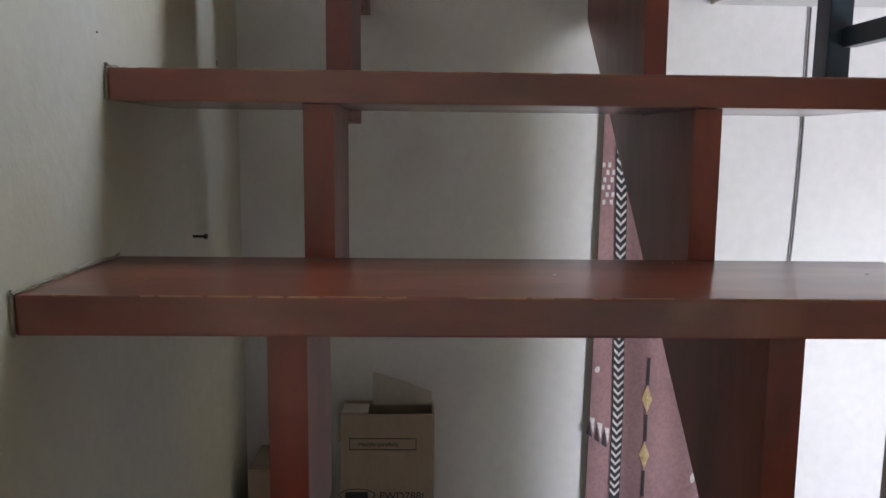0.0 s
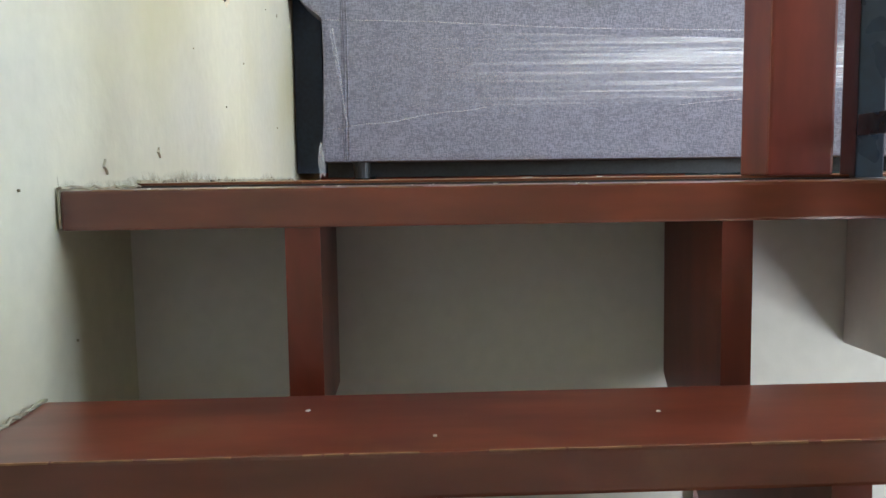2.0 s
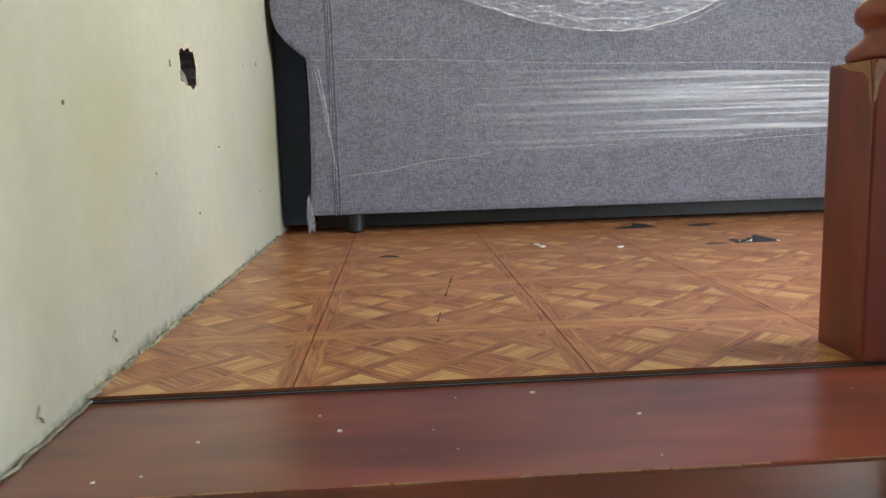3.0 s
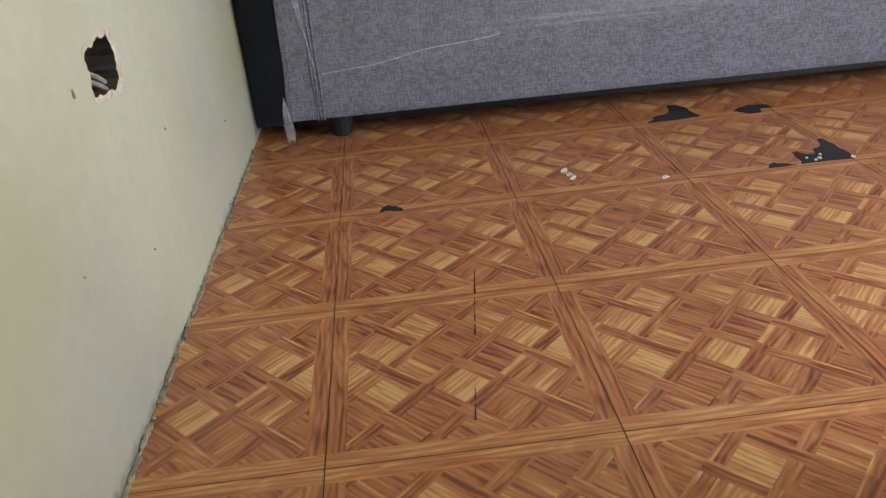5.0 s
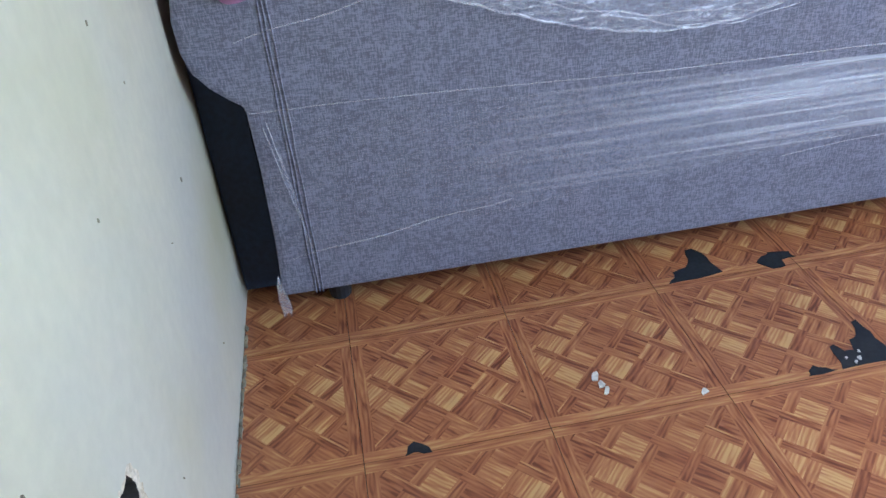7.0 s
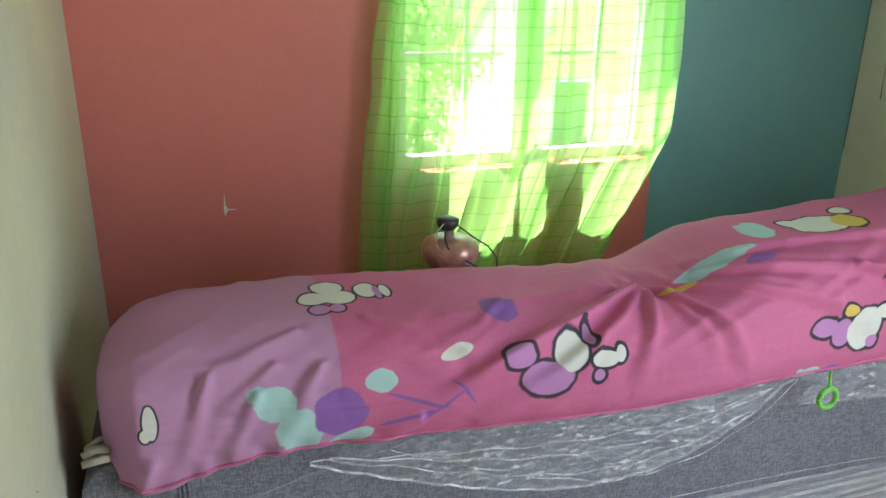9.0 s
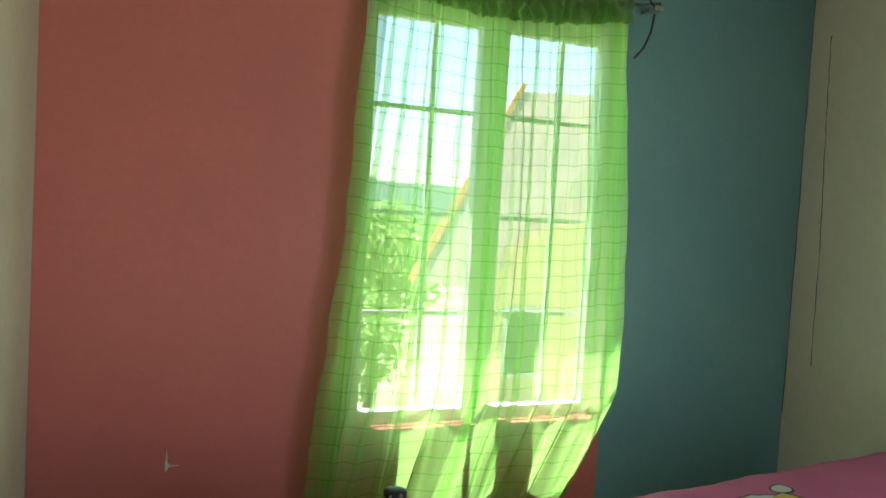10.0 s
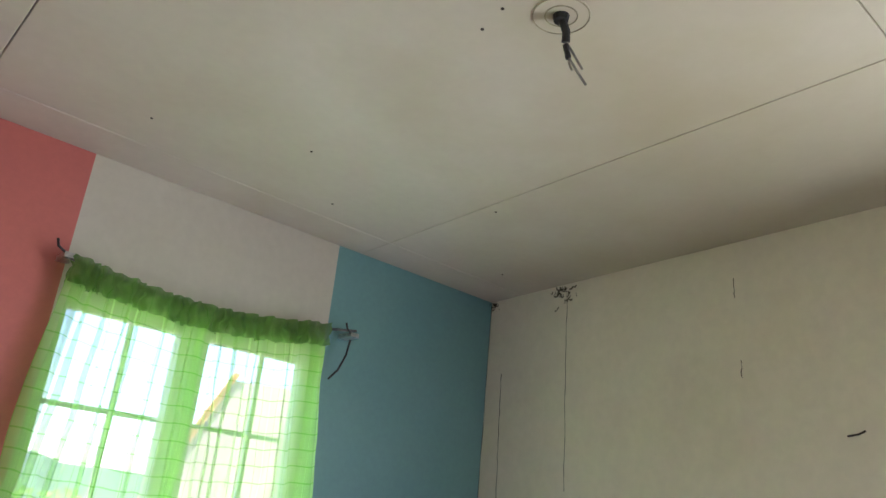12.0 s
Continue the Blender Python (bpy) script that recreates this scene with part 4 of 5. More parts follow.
# pulled creases in the sheet: points along and up round the bolster, and the height of the ridge
CREASES = [([(0.94, 0.985), (0.80, 0.90), (0.66, 0.82), (0.54, 0.75), (0.42, 0.695)], 0.011), ([(0.94, 0.97), (0.84, 0.87), (0.72, 0.77), (0.60, 0.70)], 0.008), ([(0.94, 0.965), (0.90, 0.85), (0.86, 0.74)], 0.008),
           ([(0.95, 0.965), (1.00, 0.86), (1.06, 0.74)], 0.009), ([(0.95, 0.99), (1.12, 0.945), (1.40, 0.87)], 0.010), ([(0.95, 1.0), (1.2, 1.01), (1.5, 0.99)], 0.010), ([(0.94, 1.0), (0.76, 0.965), (0.56, 0.92)], 0.007),
           ([(0.95, 0.975), (1.12, 0.87), (1.38, 0.76)], 0.009), ([(0.93, 1.02), (0.78, 1.05), (0.62, 1.04)], 0.007), ([(0.96, 0.98), (1.06, 0.93), (1.24, 0.84)], 0.006), ([(0.93, 0.98), (0.86, 0.93), (0.75, 0.88)], 0.006),
           ([(0.36, 0.82), (0.30, 0.70)], 0.005), ([(0.20, 0.82), (0.15, 0.66)], 0.006), ([(0.27, 0.78), (0.21, 0.67)], 0.006), ([(0.50, 0.72), (0.34, 0.66)], 0.006), ([(0.44, 0.92), (0.56, 0.84), (0.60, 0.80)], 0.004), ([(0.12, 0.70), (0.08, 0.62)], 0.008), ([(0.33, 0.90), (0.24, 0.84), (0.17, 0.83)], 0.004), ([(0.30, 0.83), (0.22, 0.76), (0.19, 0.70)], 0.004), ([(0.37, 0.76), (0.28, 0.72)], 0.004), ([(0.98, 0.97), (1.10, 0.975), (1.3, 0.93)], 0.006), ([(0.96, 0.955), (0.97, 0.86), (1.0, 0.78)], 0.005), ([(1.30, 0.90), (1.5, 0.80)], 0.006), ([(0.66, 0.96), (0.60, 0.88), (0.50, 0.82)], 0.004), ([(0.80, 0.84), (0.76, 0.76), (0.70, 0.70)], 0.004)]


def crease(x, q):
    """Height of the sharp pulled folds at a point of the sheet."""
    h = 0.0
    for pts, amp in CREASES:
        best = None
        for k in range(len(pts) - 1):
            (ax, aq), (bx, bq) = pts[k], pts[k + 1]
            ux, uq = bx - ax, bq - aq
            n2 = ux * ux + uq * uq
            t = max(0.0, min(1.0, ((x - ax) * ux + (q - aq) * uq) / n2))
            dx, dq = x - ax - t * ux, q - aq - t * uq
            d = math.hypot(dx, dq)
            if best is None or d < best[0]:
                best = (d, math.copysign(d, ux * dq - uq * dx), (k + t) / (len(pts) - 1))
        d, sd, t = best
        if d > 0.07:
            continue
        w = 0.007 + 0.009 * t
        h += 1.7 * amp * (1 - 0.7 * t) * (math.exp(-(sd / w) ** 2) - 0.4 * math.exp(-((sd + 1.6 * w) / w) ** 2))
    r = math.hypot(x - 0.945, q - 0.985)
    return h * min(1, r / 0.05 + 0.3) - 0.012 * math.exp(-(r / 0.03) ** 2)


def bolster():
    def top_z(x):
        t = max(0.0, min(1.0, (x - 0.955) / 0.2))
        t = t * t * (3 - 2 * t)
        return 0.862 - 0.03 * max(0, min(1, (x - 0.4) / 0.5)) + 0.062 * t + 0.06 * max(0, x - 1.15)

    def low_z(x):
        return 0.640 - 0.012 * max(0, min(1, (x - 0.2) / 0.8)) + 0.012 * max(0, min(1, (x - 0.25) / 0.15)) - 0.036 * max(0, 1 - max(0, x - 0.12) / 0.13)

    def front_y(x):
        return 0.672 - 0.05 * max(0, min(1, (x - 0.2) / 0.6))

    def f(u, v, flat=False):
        x = 0.05 + 1.93 * u
        a = 2 * math.pi * v
        e = min(1.0, (x - 0.05) / 0.17)
        cap = 0.30 + 0.70 * math.sqrt(1 - (1 - e) ** 2.4)
        end = min(1.0, ((x - 0.05) / 0.06)) ** 0.5 if x < 0.11 else min(1.0, (1.98 - x) / 0.06 + 0.02) ** 0.5
        end = max(end, 0.05)
        zt, zl, yf = top_z(x), low_z(x), front_y(x)
        yb = 0.965 + 0.03 * max(0, x - 1.0)
        cy, cz, ry, rz = (yf + yb) / 2, (zt + zl) / 2, (yb - yf) / 2, (zt - zl) / 2
        p = 0.62
        ca, sa = math.cos(a), math.sin(a)
        yy = cy + ry * end ** 0.6 * math.copysign(abs(ca) ** p, ca)
        zz = cz + rz * (cap if sa > 0 else 0.9 + 0.1 * end) * math.copysign(abs(sa) ** p, sa)
        if flat:
            return (x, yy, zz)
        w = x * 1.2 - zz * 2.6 - yy * 0.8
        fold = 0.008 * (0.5 - abs(noise.noise(Vector((w * 6.6, yy * 2.4, zz * 2.4))))) + 0.003 * (0.5 - abs(noise.noise(Vector((w * 17 + 4, yy * 5, zz * 6))))) + 0.0008 * fbm(x * 3 + zz * 5, yy, zz, 9)
        fold += crease(x + 0.008 * fbm(x, zz, yy, 4), zz + (yy - yf) + 0.008 * fbm(zz, x, yy, 4))
        if zz < cz - 0.05:
            fold += 0.008 * math.sin(x * 110 + 2 * fbm(x, 0, 0, 9)) * math.exp(-((x - 0.25) / 0.12) ** 2) * (cz - zz) / rz
        return (x, yy + fold * (-1 if ca < 0 else 1), zz + fold * 0.9 * (1 if sa > 0 else 0.3))
    b = grid(400, 128, f)
    rest = b.verts.layers.float_vector.new("rest")
    for k, v in enumerate(b.verts):
        v[rest] = Vector(f(k // 129 / 400, k % 129 / 128, True))
    bmesh.ops.remove_doubles(b, verts=b.verts[:], dist=0.0004)
    ends = [e for e in b.edges if e.is_boundary]
    bmesh.ops.holes_fill(b, edges=ends, sides=200)
    bmesh.ops.recalc_face_normals(b, faces=b.faces[:])
    s = thing("foam_bolster", (1.0, 0.8, 0.688), "long bolster in a rumpled pink printed sheet on the sofa", "bolster")
    e = b.copy()
    bmesh.ops.delete(b, geom=[q for q in b.faces if q.calc_center_median().x < 0.385], context='FACES')
    bmesh.ops.delete(e, geom=[q for q in e.faces if q.calc_center_median().x >= 0.385], context='FACES')
    part("sheet", b, M["sheet"], s, smooth=True)
    part("end_panel", e, M["sheet"], s, "lilac end panel of the sheet", smooth=True)
    rnd = random.Random(5)
    knot = bmesh.new()
    for k in range(5):
        y0, z0 = 0.70 + 0.012 * k, 0.70 + 0.006 * math.sin(k * 2)
        tube([(0.066, y0, z0), (0.05, y0 - 0.006, z0 + rnd.uniform(-0.008, 0.008)), (0.032, y0 - 0.010, z0 + rnd.uniform(-0.016, 0.008))], rnd.uniform(0.004, 0.006), 8, knot)
    part("tied_end", knot, M["grime_cloth"], s, "cream cloth tied at the end of the bolster", smooth=True)
    pts = [Vector(f(0.012 + 0.98 * k / 240, 0.585)) + Vector((0, -0.001, -0.001 + 0.0006 * math.sin(k * 1.3))) for k in range(241)]
    part("elastic_hem", tube(pts, 0.0024, 6), M["hem"], s)


bolster()


def ring():
    b = tube([(1.30 + 0.02 * math.cos(a * 0.3 + 1.4), 0.655, 0.605 + 0.02 * math.sin(a * 0.3 + 1.4)) for a in range(22)], 0.005, 8)
    tube([(1.30, 0.655, 0.626), (1.30, 0.66, 0.66)], 0.003, 6, b)
    solo("plastic_ring", b, M["ring"], "bright green plastic ring hanging under the pink sheet", "ring")


ring()


def fan():
    f = thing("fan", (0.67, 1.02, 0.42), "bare fan motor with black cap, wires and no blades", "fan")
    part("base", lathe([(0.09, 0.421), (0.09, 0.432), (0.03, 0.445)], 0.67, 1.03), M["dark"], f)
    part("pole", lathe([(0.012, 0.44), (0.012, 0.80)], 0.67, 1.03, 12), M["steel"], f)
    part("motor_housing", lathe([(0.02, 0.797), (0.03, 0.803), (0.046, 0.818), (0.055, 0.835), (0.056, 0.85), (0.05, 0.864), (0.034, 0.872), (0.012, 0.875)], 0.667, 1.0), M["motor"], f, smooth=True)
    part("neck", lathe([(0.009, 0.874), (0.009, 0.892)], 0.665, 1.0, 10), M["steel"], f)
    part("cap", lathe([(0.014, 0.888), (0.021, 0.896), (0.022, 0.908), (0.012, 0.912)], 0.662, 1.0, 14), M["dark"], f, smooth=True)
    for k, pts in enumerate(([(0.65, 0.985, 0.905), (0.632, 0.975, 0.892), (0.628, 0.965, 0.87), (0.64, 0.955, 0.85), (0.68, 0.948, 0.835), (0.70, 0.946, 0.82)], [(0.65, 0.98, 0.9), (0.645, 0.965, 0.88), (0.648, 0.955, 0.865), (0.675, 0.948, 0.845), (0.71, 0.945, 0.82)], [(0.675, 0.985, 0.9), (0.70, 0.965, 0.88), (0.73, 0.96, 0.86), (0.748, 0.96, 0.835), (0.752, 0.96, 0.8)])):
        part("wire", tube(pts, 0.0018, 6), M["cable"] if k == 0 else M["dark"], f)
    part("bracket", box(0.66, 0.70, 0.965, 0.985, 0.80, 0.815, 0.003), M["steel"], f)


fan()

# ---- curtain ----


def curtain_material(name, see, dark):
    m = bpy.data.materials.new(name)
    m.use_nodes = True
    n, l = m.node_tree.nodes, m.node_tree.links
    n.remove(n["Principled BSDF"])
    out = n["Material Output"]
    tc = n.new("ShaderNodeTexCoord")
    sx = n.new("ShaderNodeSeparateXYZ")
    l.new(tc.outputs["UV"], sx.inputs[0])

    def lines(sock, count, width):
        a = n.new("ShaderNodeMath")
        a.operation = 'MULTIPLY'
        a.inputs[1].default_value = count
        l.new(sock, a.inputs[0])
        b = n.new("ShaderNodeMath")
        b.operation = 'FRACT'
        l.new(a.outputs[0], b.inputs[0])
        c = n.new("ShaderNodeMath")
        c.operation = 'LESS_THAN'
        c.inputs[1].default_value = width
        l.new(b.outputs[0], c.inputs[0])
        return c.outputs[0]
    mx = n.new("ShaderNodeMath")
    mx.operation = 'MAXIMUM'
    l.new(lines(sx.outputs[0], 21, 0.03), mx.inputs[0])
    l.new(lines(sx.outputs[1], 35, 0.085), mx.inputs[1])
    ns = n.new("ShaderNodeTexNoise")
    ns.inputs["Scale"].default_value = 9
    l.new(tc.outputs["Object"], ns.inputs[0])
    col = n.new("ShaderNodeMix")
    col.data_type = 'RGBA'
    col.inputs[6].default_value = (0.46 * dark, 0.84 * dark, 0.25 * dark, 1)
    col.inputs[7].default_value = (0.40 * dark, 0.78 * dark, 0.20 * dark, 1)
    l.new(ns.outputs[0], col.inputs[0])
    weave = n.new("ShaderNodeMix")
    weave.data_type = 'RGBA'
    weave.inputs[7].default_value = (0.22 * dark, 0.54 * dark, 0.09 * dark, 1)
    l.new(mx.outputs[0], weave.inputs[0])
    l.new(col.outputs[2], weave.inputs[6])
    d = n.new("ShaderNodeBsdfDiffuse")
    t = n.new("ShaderNodeBsdfTranslucent")
    tr = n.new("ShaderNodeBsdfTransparent")
    tr.inputs[0].default_value = (0.93, 0.96, 0.90, 1)
    l.new(weave.outputs[2], d.inputs[0])
    l.new(weave.outputs[2], t.inputs[0])
    s1 = n.new("ShaderNodeMixShader")
    s1.inputs[0].default_value = 0.84
    l.new(d.outputs[0], s1.inputs[1])
    l.new(t.outputs[0], s1.inputs[2])
    k = n.new("ShaderNodeMapRange")
    k.inputs[3].default_value, k.inputs[4].default_value = see, see * 0.66
    l.new(mx.outputs[0], k.inputs[0])
    s2 = n.new("ShaderNodeMixShader")
    mp = n.new("ShaderNodeMapping")
    mp.inputs["Scale"].default_value = (34, 0.45, 1)
    l.new(tc.outputs["UV"], mp.inputs[0])
    pl = n.new("ShaderNodeTexNoise")
    pl.inputs["Scale"].default_value, pl.inputs["Detail"].default_value = 1, 3
    l.new(mp.outputs[0], pl.inputs[0])
    pr = n.new("ShaderNodeMapRange")
    pr.inputs[1].default_value, pr.inputs[2].default_value = 0.58, 0.66
    pr.inputs[3].default_value, pr.inputs[4].default_value = 1.0, 0.5
    l.new(pl.outputs[0], pr.inputs[0])
    pm = n.new("ShaderNodeMath")
    pm.operation = 'MULTIPLY'
    l.new(k.outputs[0], pm.inputs[0])
    l.new(pr.outputs[0], pm.inputs[1])
    l.new(pm.outputs[0], s2.inputs[0])
    l.new(s1.outputs[0], s2.inputs[1])
    l.new(tr.outputs[0], s2.inputs[2])
    l.new(s2.outputs[0], out.inputs[0])
    return m


M["curtain"] = curtain_material("sheer_green_voile", 0.49, 1.0)
# The heading's shade is put into the colour: the same voile at 0.55.
M["curtain_head"] = curtain_material("darkened_green_voile", 0.36, 0.55)


def curtain():
    c = thing("curtain", (1.03, 1.37, 1.99), "sheer green checked curtain gathered on a rod over the window", "curtain")

    def sag(x):
        u = (x - 0.67) / 0.70
        return 1.985 - 0.035 * math.sin(math.pi * u) + 0.012 * u

    def edges(z):
        d = max(0.0, (1.98 - z) / 1.4)
        xl = 0.672 - 0.115 * d ** 1.1
        bul = 1.345 + 0.052 * math.sin(min(1, d / 0.9) * math.pi * 0.62) - 0.22 * max(0, d - 0.72) / 0.3
        return xl, bul

    def f(z_top, z_bot, seed, head):
        def g(u, v):
            xs = 0.67 + 0.705 * u
            zt = sag(xs) + z_top
            z = zt + (z_bot - zt if not head else z_bot) * v
            xl, xr = edges(z)
            uu = u + 0.012 * math.sin(u * 40 + 2 * fbm(u * 3, v * 2, 1))
            x = xl + (xr - xl) * uu
            d = max(0.0, (1.98 - z) / 1.4)
            amp = 0.004 + 0.003 * min(1, d * 2)
            y = 1.372 - 0.014 * d + amp * math.sin(u * 37 + 2.2 * fbm(u * 4, v * 1.1, seed) + 1.5 * d) + 0.005 * math.sin(u * 19 + 2 * v)
            x += 0.011 * min(1, d * 3) * 0.35 * math.sin(2 * (u * 37 + 2.2 * fbm(u * 4, v * 1.1, seed) + 1.5 * d))
            if head:
                y = 1.366 + 0.008 * math.sin(u * 150 + 3 * fbm(u * 9, v, 2)) + (0.012 if seed == 2 else -0.012)
            return (x, y, z + 0.0015 * math.sin(u * 70))
        return g
    part("cloth", grid(240, 70, f(-0.045, 0.52, 1, False)), M["curtain"], c, smooth=True)
    hang = f(-0.045, 0.52, 1, False)
    for u0, w, lean in ((0.035, 0.03, 0.01), (0.085, 0.022, -0.03), (0.15, 0.010, 0.0), (0.205, 0.012, 0.015), (0.265, 0.014, -0.01), (0.34, 0.008, 0.01), (0.455, 0.010, 0.02), (0.485, 0.022, -0.02), (0.575, 0.008, 0.01), (0.62, 0.012, -0.012), (0.72, 0.010, 0.006), (0.83, 0.008, 0.0), (0.955, 0.03, -0.01)):
        def pleat(u, v):
            x, y, z = hang(min(1, max(0, u0 + lean * v + w * (1 + 0.5 * v) * (u - 0.5))), v)
            return (x, y - 0.003 - 0.004 * math.sin(math.pi * u), z)
        part("pleat", grid(4, 50, pleat), M["curtain"], c, smooth=True)
    part("rod_pocket", grid(240, 8, f(0.004, -0.062, 1, True)), M["curtain_head"], c, "gathered heading, the same voile coloured darker", smooth=True)
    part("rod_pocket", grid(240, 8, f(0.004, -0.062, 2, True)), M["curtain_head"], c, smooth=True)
    part("rod", tube([(0.655 + 0.79 * k / 20, 1.366, sag(0.655 + 0.79 * k / 20) - 0.006) for k in range(21)], 0.004), M["conduit"], c)
    for x, z in ((0.665, 1.985), (1.44, 1.99)):
        part("hook", box(x - 0.014, x + 0.014, 1.36, 1.4229, z - 0.006, z + 0.006, 0.002), M["steel"], c, "bright steel rod bracket")
        part("hook_pin", tube([(x - 0.01, 1.365, z + 0.002), (x - 0.03, 1.36, z + 0.012), (x - 0.035, 1.36, z + 0.028)], 0.003, 6), M["dark"], c)
    part("tie_cord", tube([(1.432, 1.37, 1.975), (1.425, 1.37, 1.93), (1.405, 1.37, 1.885), (1.378, 1.37, 1.855)], 0.003, 6), M["dark"], c)


curtain()

# ---- ceiling rose, wall cracks and cobwebs ----


def rose():
    zc = ZC + SLOPE * (YB - 0.31)
    x, y = 1.015, 0.30
    r = thing("ceiling_rose", (x, y, zc), "ceiling outlet ringed with paint marks and dangling bare wires", "light fitting")
    part("plate", lathe([(0.048, zc - 0.002), (0.048, zc - 0.0005)], x, y), M["ceiling"], r)
    for rad in (0.026, 0.046):
        part("ring_mark", tube([(x + rad * math.cos(a * math.pi / 20), y + rad * math.sin(a * math.pi / 20), zc - 0.0022) for a in range(41)], 0.0012, 5), M["caulk"], r)
    part("terminal", lathe([(0.012, zc - 0.012), (0.014, zc - 0.002)], x, y, 12), M["dark"], r)
    part("tape", tube([(x, y, zc - 0.002), (x + 0.01, y - 0.004, zc - 0.03), (x + 0.014, y, zc - 0.045)], 0.007), M["dark"], r)
    part("tape", tube([(x + 0.014, y, zc - 0.05), (x + 0.018, y - 0.004, zc - 0.075)], 0.005), M["dark"], r)
    for pts in ([(0.003, 0.01, -0.045), (0.012, 0.01, -0.06), (0.024, 0.01, -0.085)], [(0, 0.014, -0.075), (-0.006, 0.014, -0.085), (-0.006, 0.014, -0.10)], [(0, 0.014, -0.075), (0.012, 0.014, -0.095), (0.024, 0.014, -0.112)]):
        part("wire", tube([(x + a - 0.25 * d, y + c + 0.25 * d, zc + d) for a, c, d in pts], 0.0022, 6), M["cable"], r)
    rnd = random.Random(8)
    for px, py in ((0.694, 1.155), (1.005, 1.007), (1.2, 1.2), (0.955, 0.42), (0.94, 0.36), (1.85, 1.2), (1.5, 0.9)):
        zz = ZC + SLOPE * (YB - py)
        solo("screw_head", lathe([(0.0032, zz - 0.0012), (0.0032, zz + 0.001)], px, py, 8), M["dirt_shade"], "small dark screw head in the ceiling board", "screw", "ceiling screws")


rose()


def crack(name, pts, axis, w, seed, mtl="dirt_shade"):
    rnd = random.Random(seed)
    b = bmesh.new()
    prev = None
    fine = []
    for (a0, z0), (a1, z1) in zip(pts, pts[1:]):
        for k in range(10):
            fine.append((a0 + (a1 - a0) * k / 10 + rnd.uniform(-0.0016, 0.0016), z0 + (z1 - z0) * k / 10))
    for a, z in fine:
        ww = w * rnd.uniform(0.3, 1.0)
        p = [b.verts.new((XR - 0.0012, a - ww, z)), b.verts.new((XR - 0.0012, a + ww, z))]
        if prev:
            b.faces.new((prev[0], prev[1], p[1], p[0]))
        prev = p
    return solo(name, b, M[mtl], "fine dark vertical crack between wall boards", "crack", "wall cracks", "structure")


crack("crack", [(1.355, 2.0), (1.352, 1.85), (1.346, 1.7), (1.335, 1.4), (1.33, 1.0)], 0, 0.0016, 1)
crack("crack", [(1.092, 2.24), (1.088, 2.0), (1.082, 1.8), (1.078, 1.62)], 0, 0.0012, 2)
crack("crack", [(0.541, 2.19), (0.54, 2.13)], 0, 0.0014, 3)
crack("crack", [(0.53, 1.97), (0.529, 1.92)], 0, 0.0016, 4)
crack("crack", [(1.4215, 2.25), (1.4212, 1.6), (1.421, 0.8)], 0, 0.0016, 5)


def cobweb(name, at, size, seed, label):
    rnd = random.Random(seed)
    b = bmesh.new()
    for k in range(36):
        p = Vector(at) + Vector((-abs(rnd.gauss(0, 0.3)) * size * 0.5, rnd.gauss(0, 0.35) * size, -abs(rnd.gauss(0, 0.5)) * size))
        q = p + Vector((rnd.uniform(-1, 0.2), rnd.uniform(-1, 1), rnd.uniform(-1, 0.3))) * size * 0.35
        tube([p, (p + q) / 2 + Vector((0, 0, -0.1 * size)), q], size * rnd.uniform(0.015, 0.05), 5, b)
    solo(name, b, M["dirt_shade"], label, "cobweb", "cobwebs", "stuff")


cobweb("cobweb", (XR - 0.001, 1.105, ZC + 0.003), 0.046, 2, "sooty cobweb in the angle of wall and ceiling")
cobweb("cobweb", (XR - 0.004, 1.40, ZC - 0.004), 0.024, 5, "small sooty cobweb in the ceiling corner")
solo("wall_hook", tube([(XR, 0.285, 1.778), (XR - 0.02, 0.285, 1.774), (XR - 0.026, 0.262, 1.776), (XR - 0.022, 0.247, 1.784)], 0.0022, 6), M["dirt_shade"], "small dark hook in the off-white wall", "hook")
for dz in (0.0, -0.009):
    solo("hole_pipe", tube([(-0.05, -0.072, 0.366 + dz), (-0.018, -0.068, 0.363 + dz), (-0.012, -0.050, 0.357 + dz), (-0.010, -0.028, 0.347 + dz), (-0.012, -0.006, 0.337 + dz), (-0.05, 0.006, 0.331 + dz)], 0.0030, 8), M["pipe"], "pale grey conduit inside the broken hole", "pipe", "pipes in the hole")
solo("wall_scar", prism([(0.271, 0.842), (0.2745, 0.876), (0.2765, 0.843), (0.283, 0.838), (0.302, 0.8365), (0.279, 0.8345), (0.272, 0.822)], 1, YB - 0.0012, YB - 0.0002), M["chip"], "pale scar in the red paint", "scar")



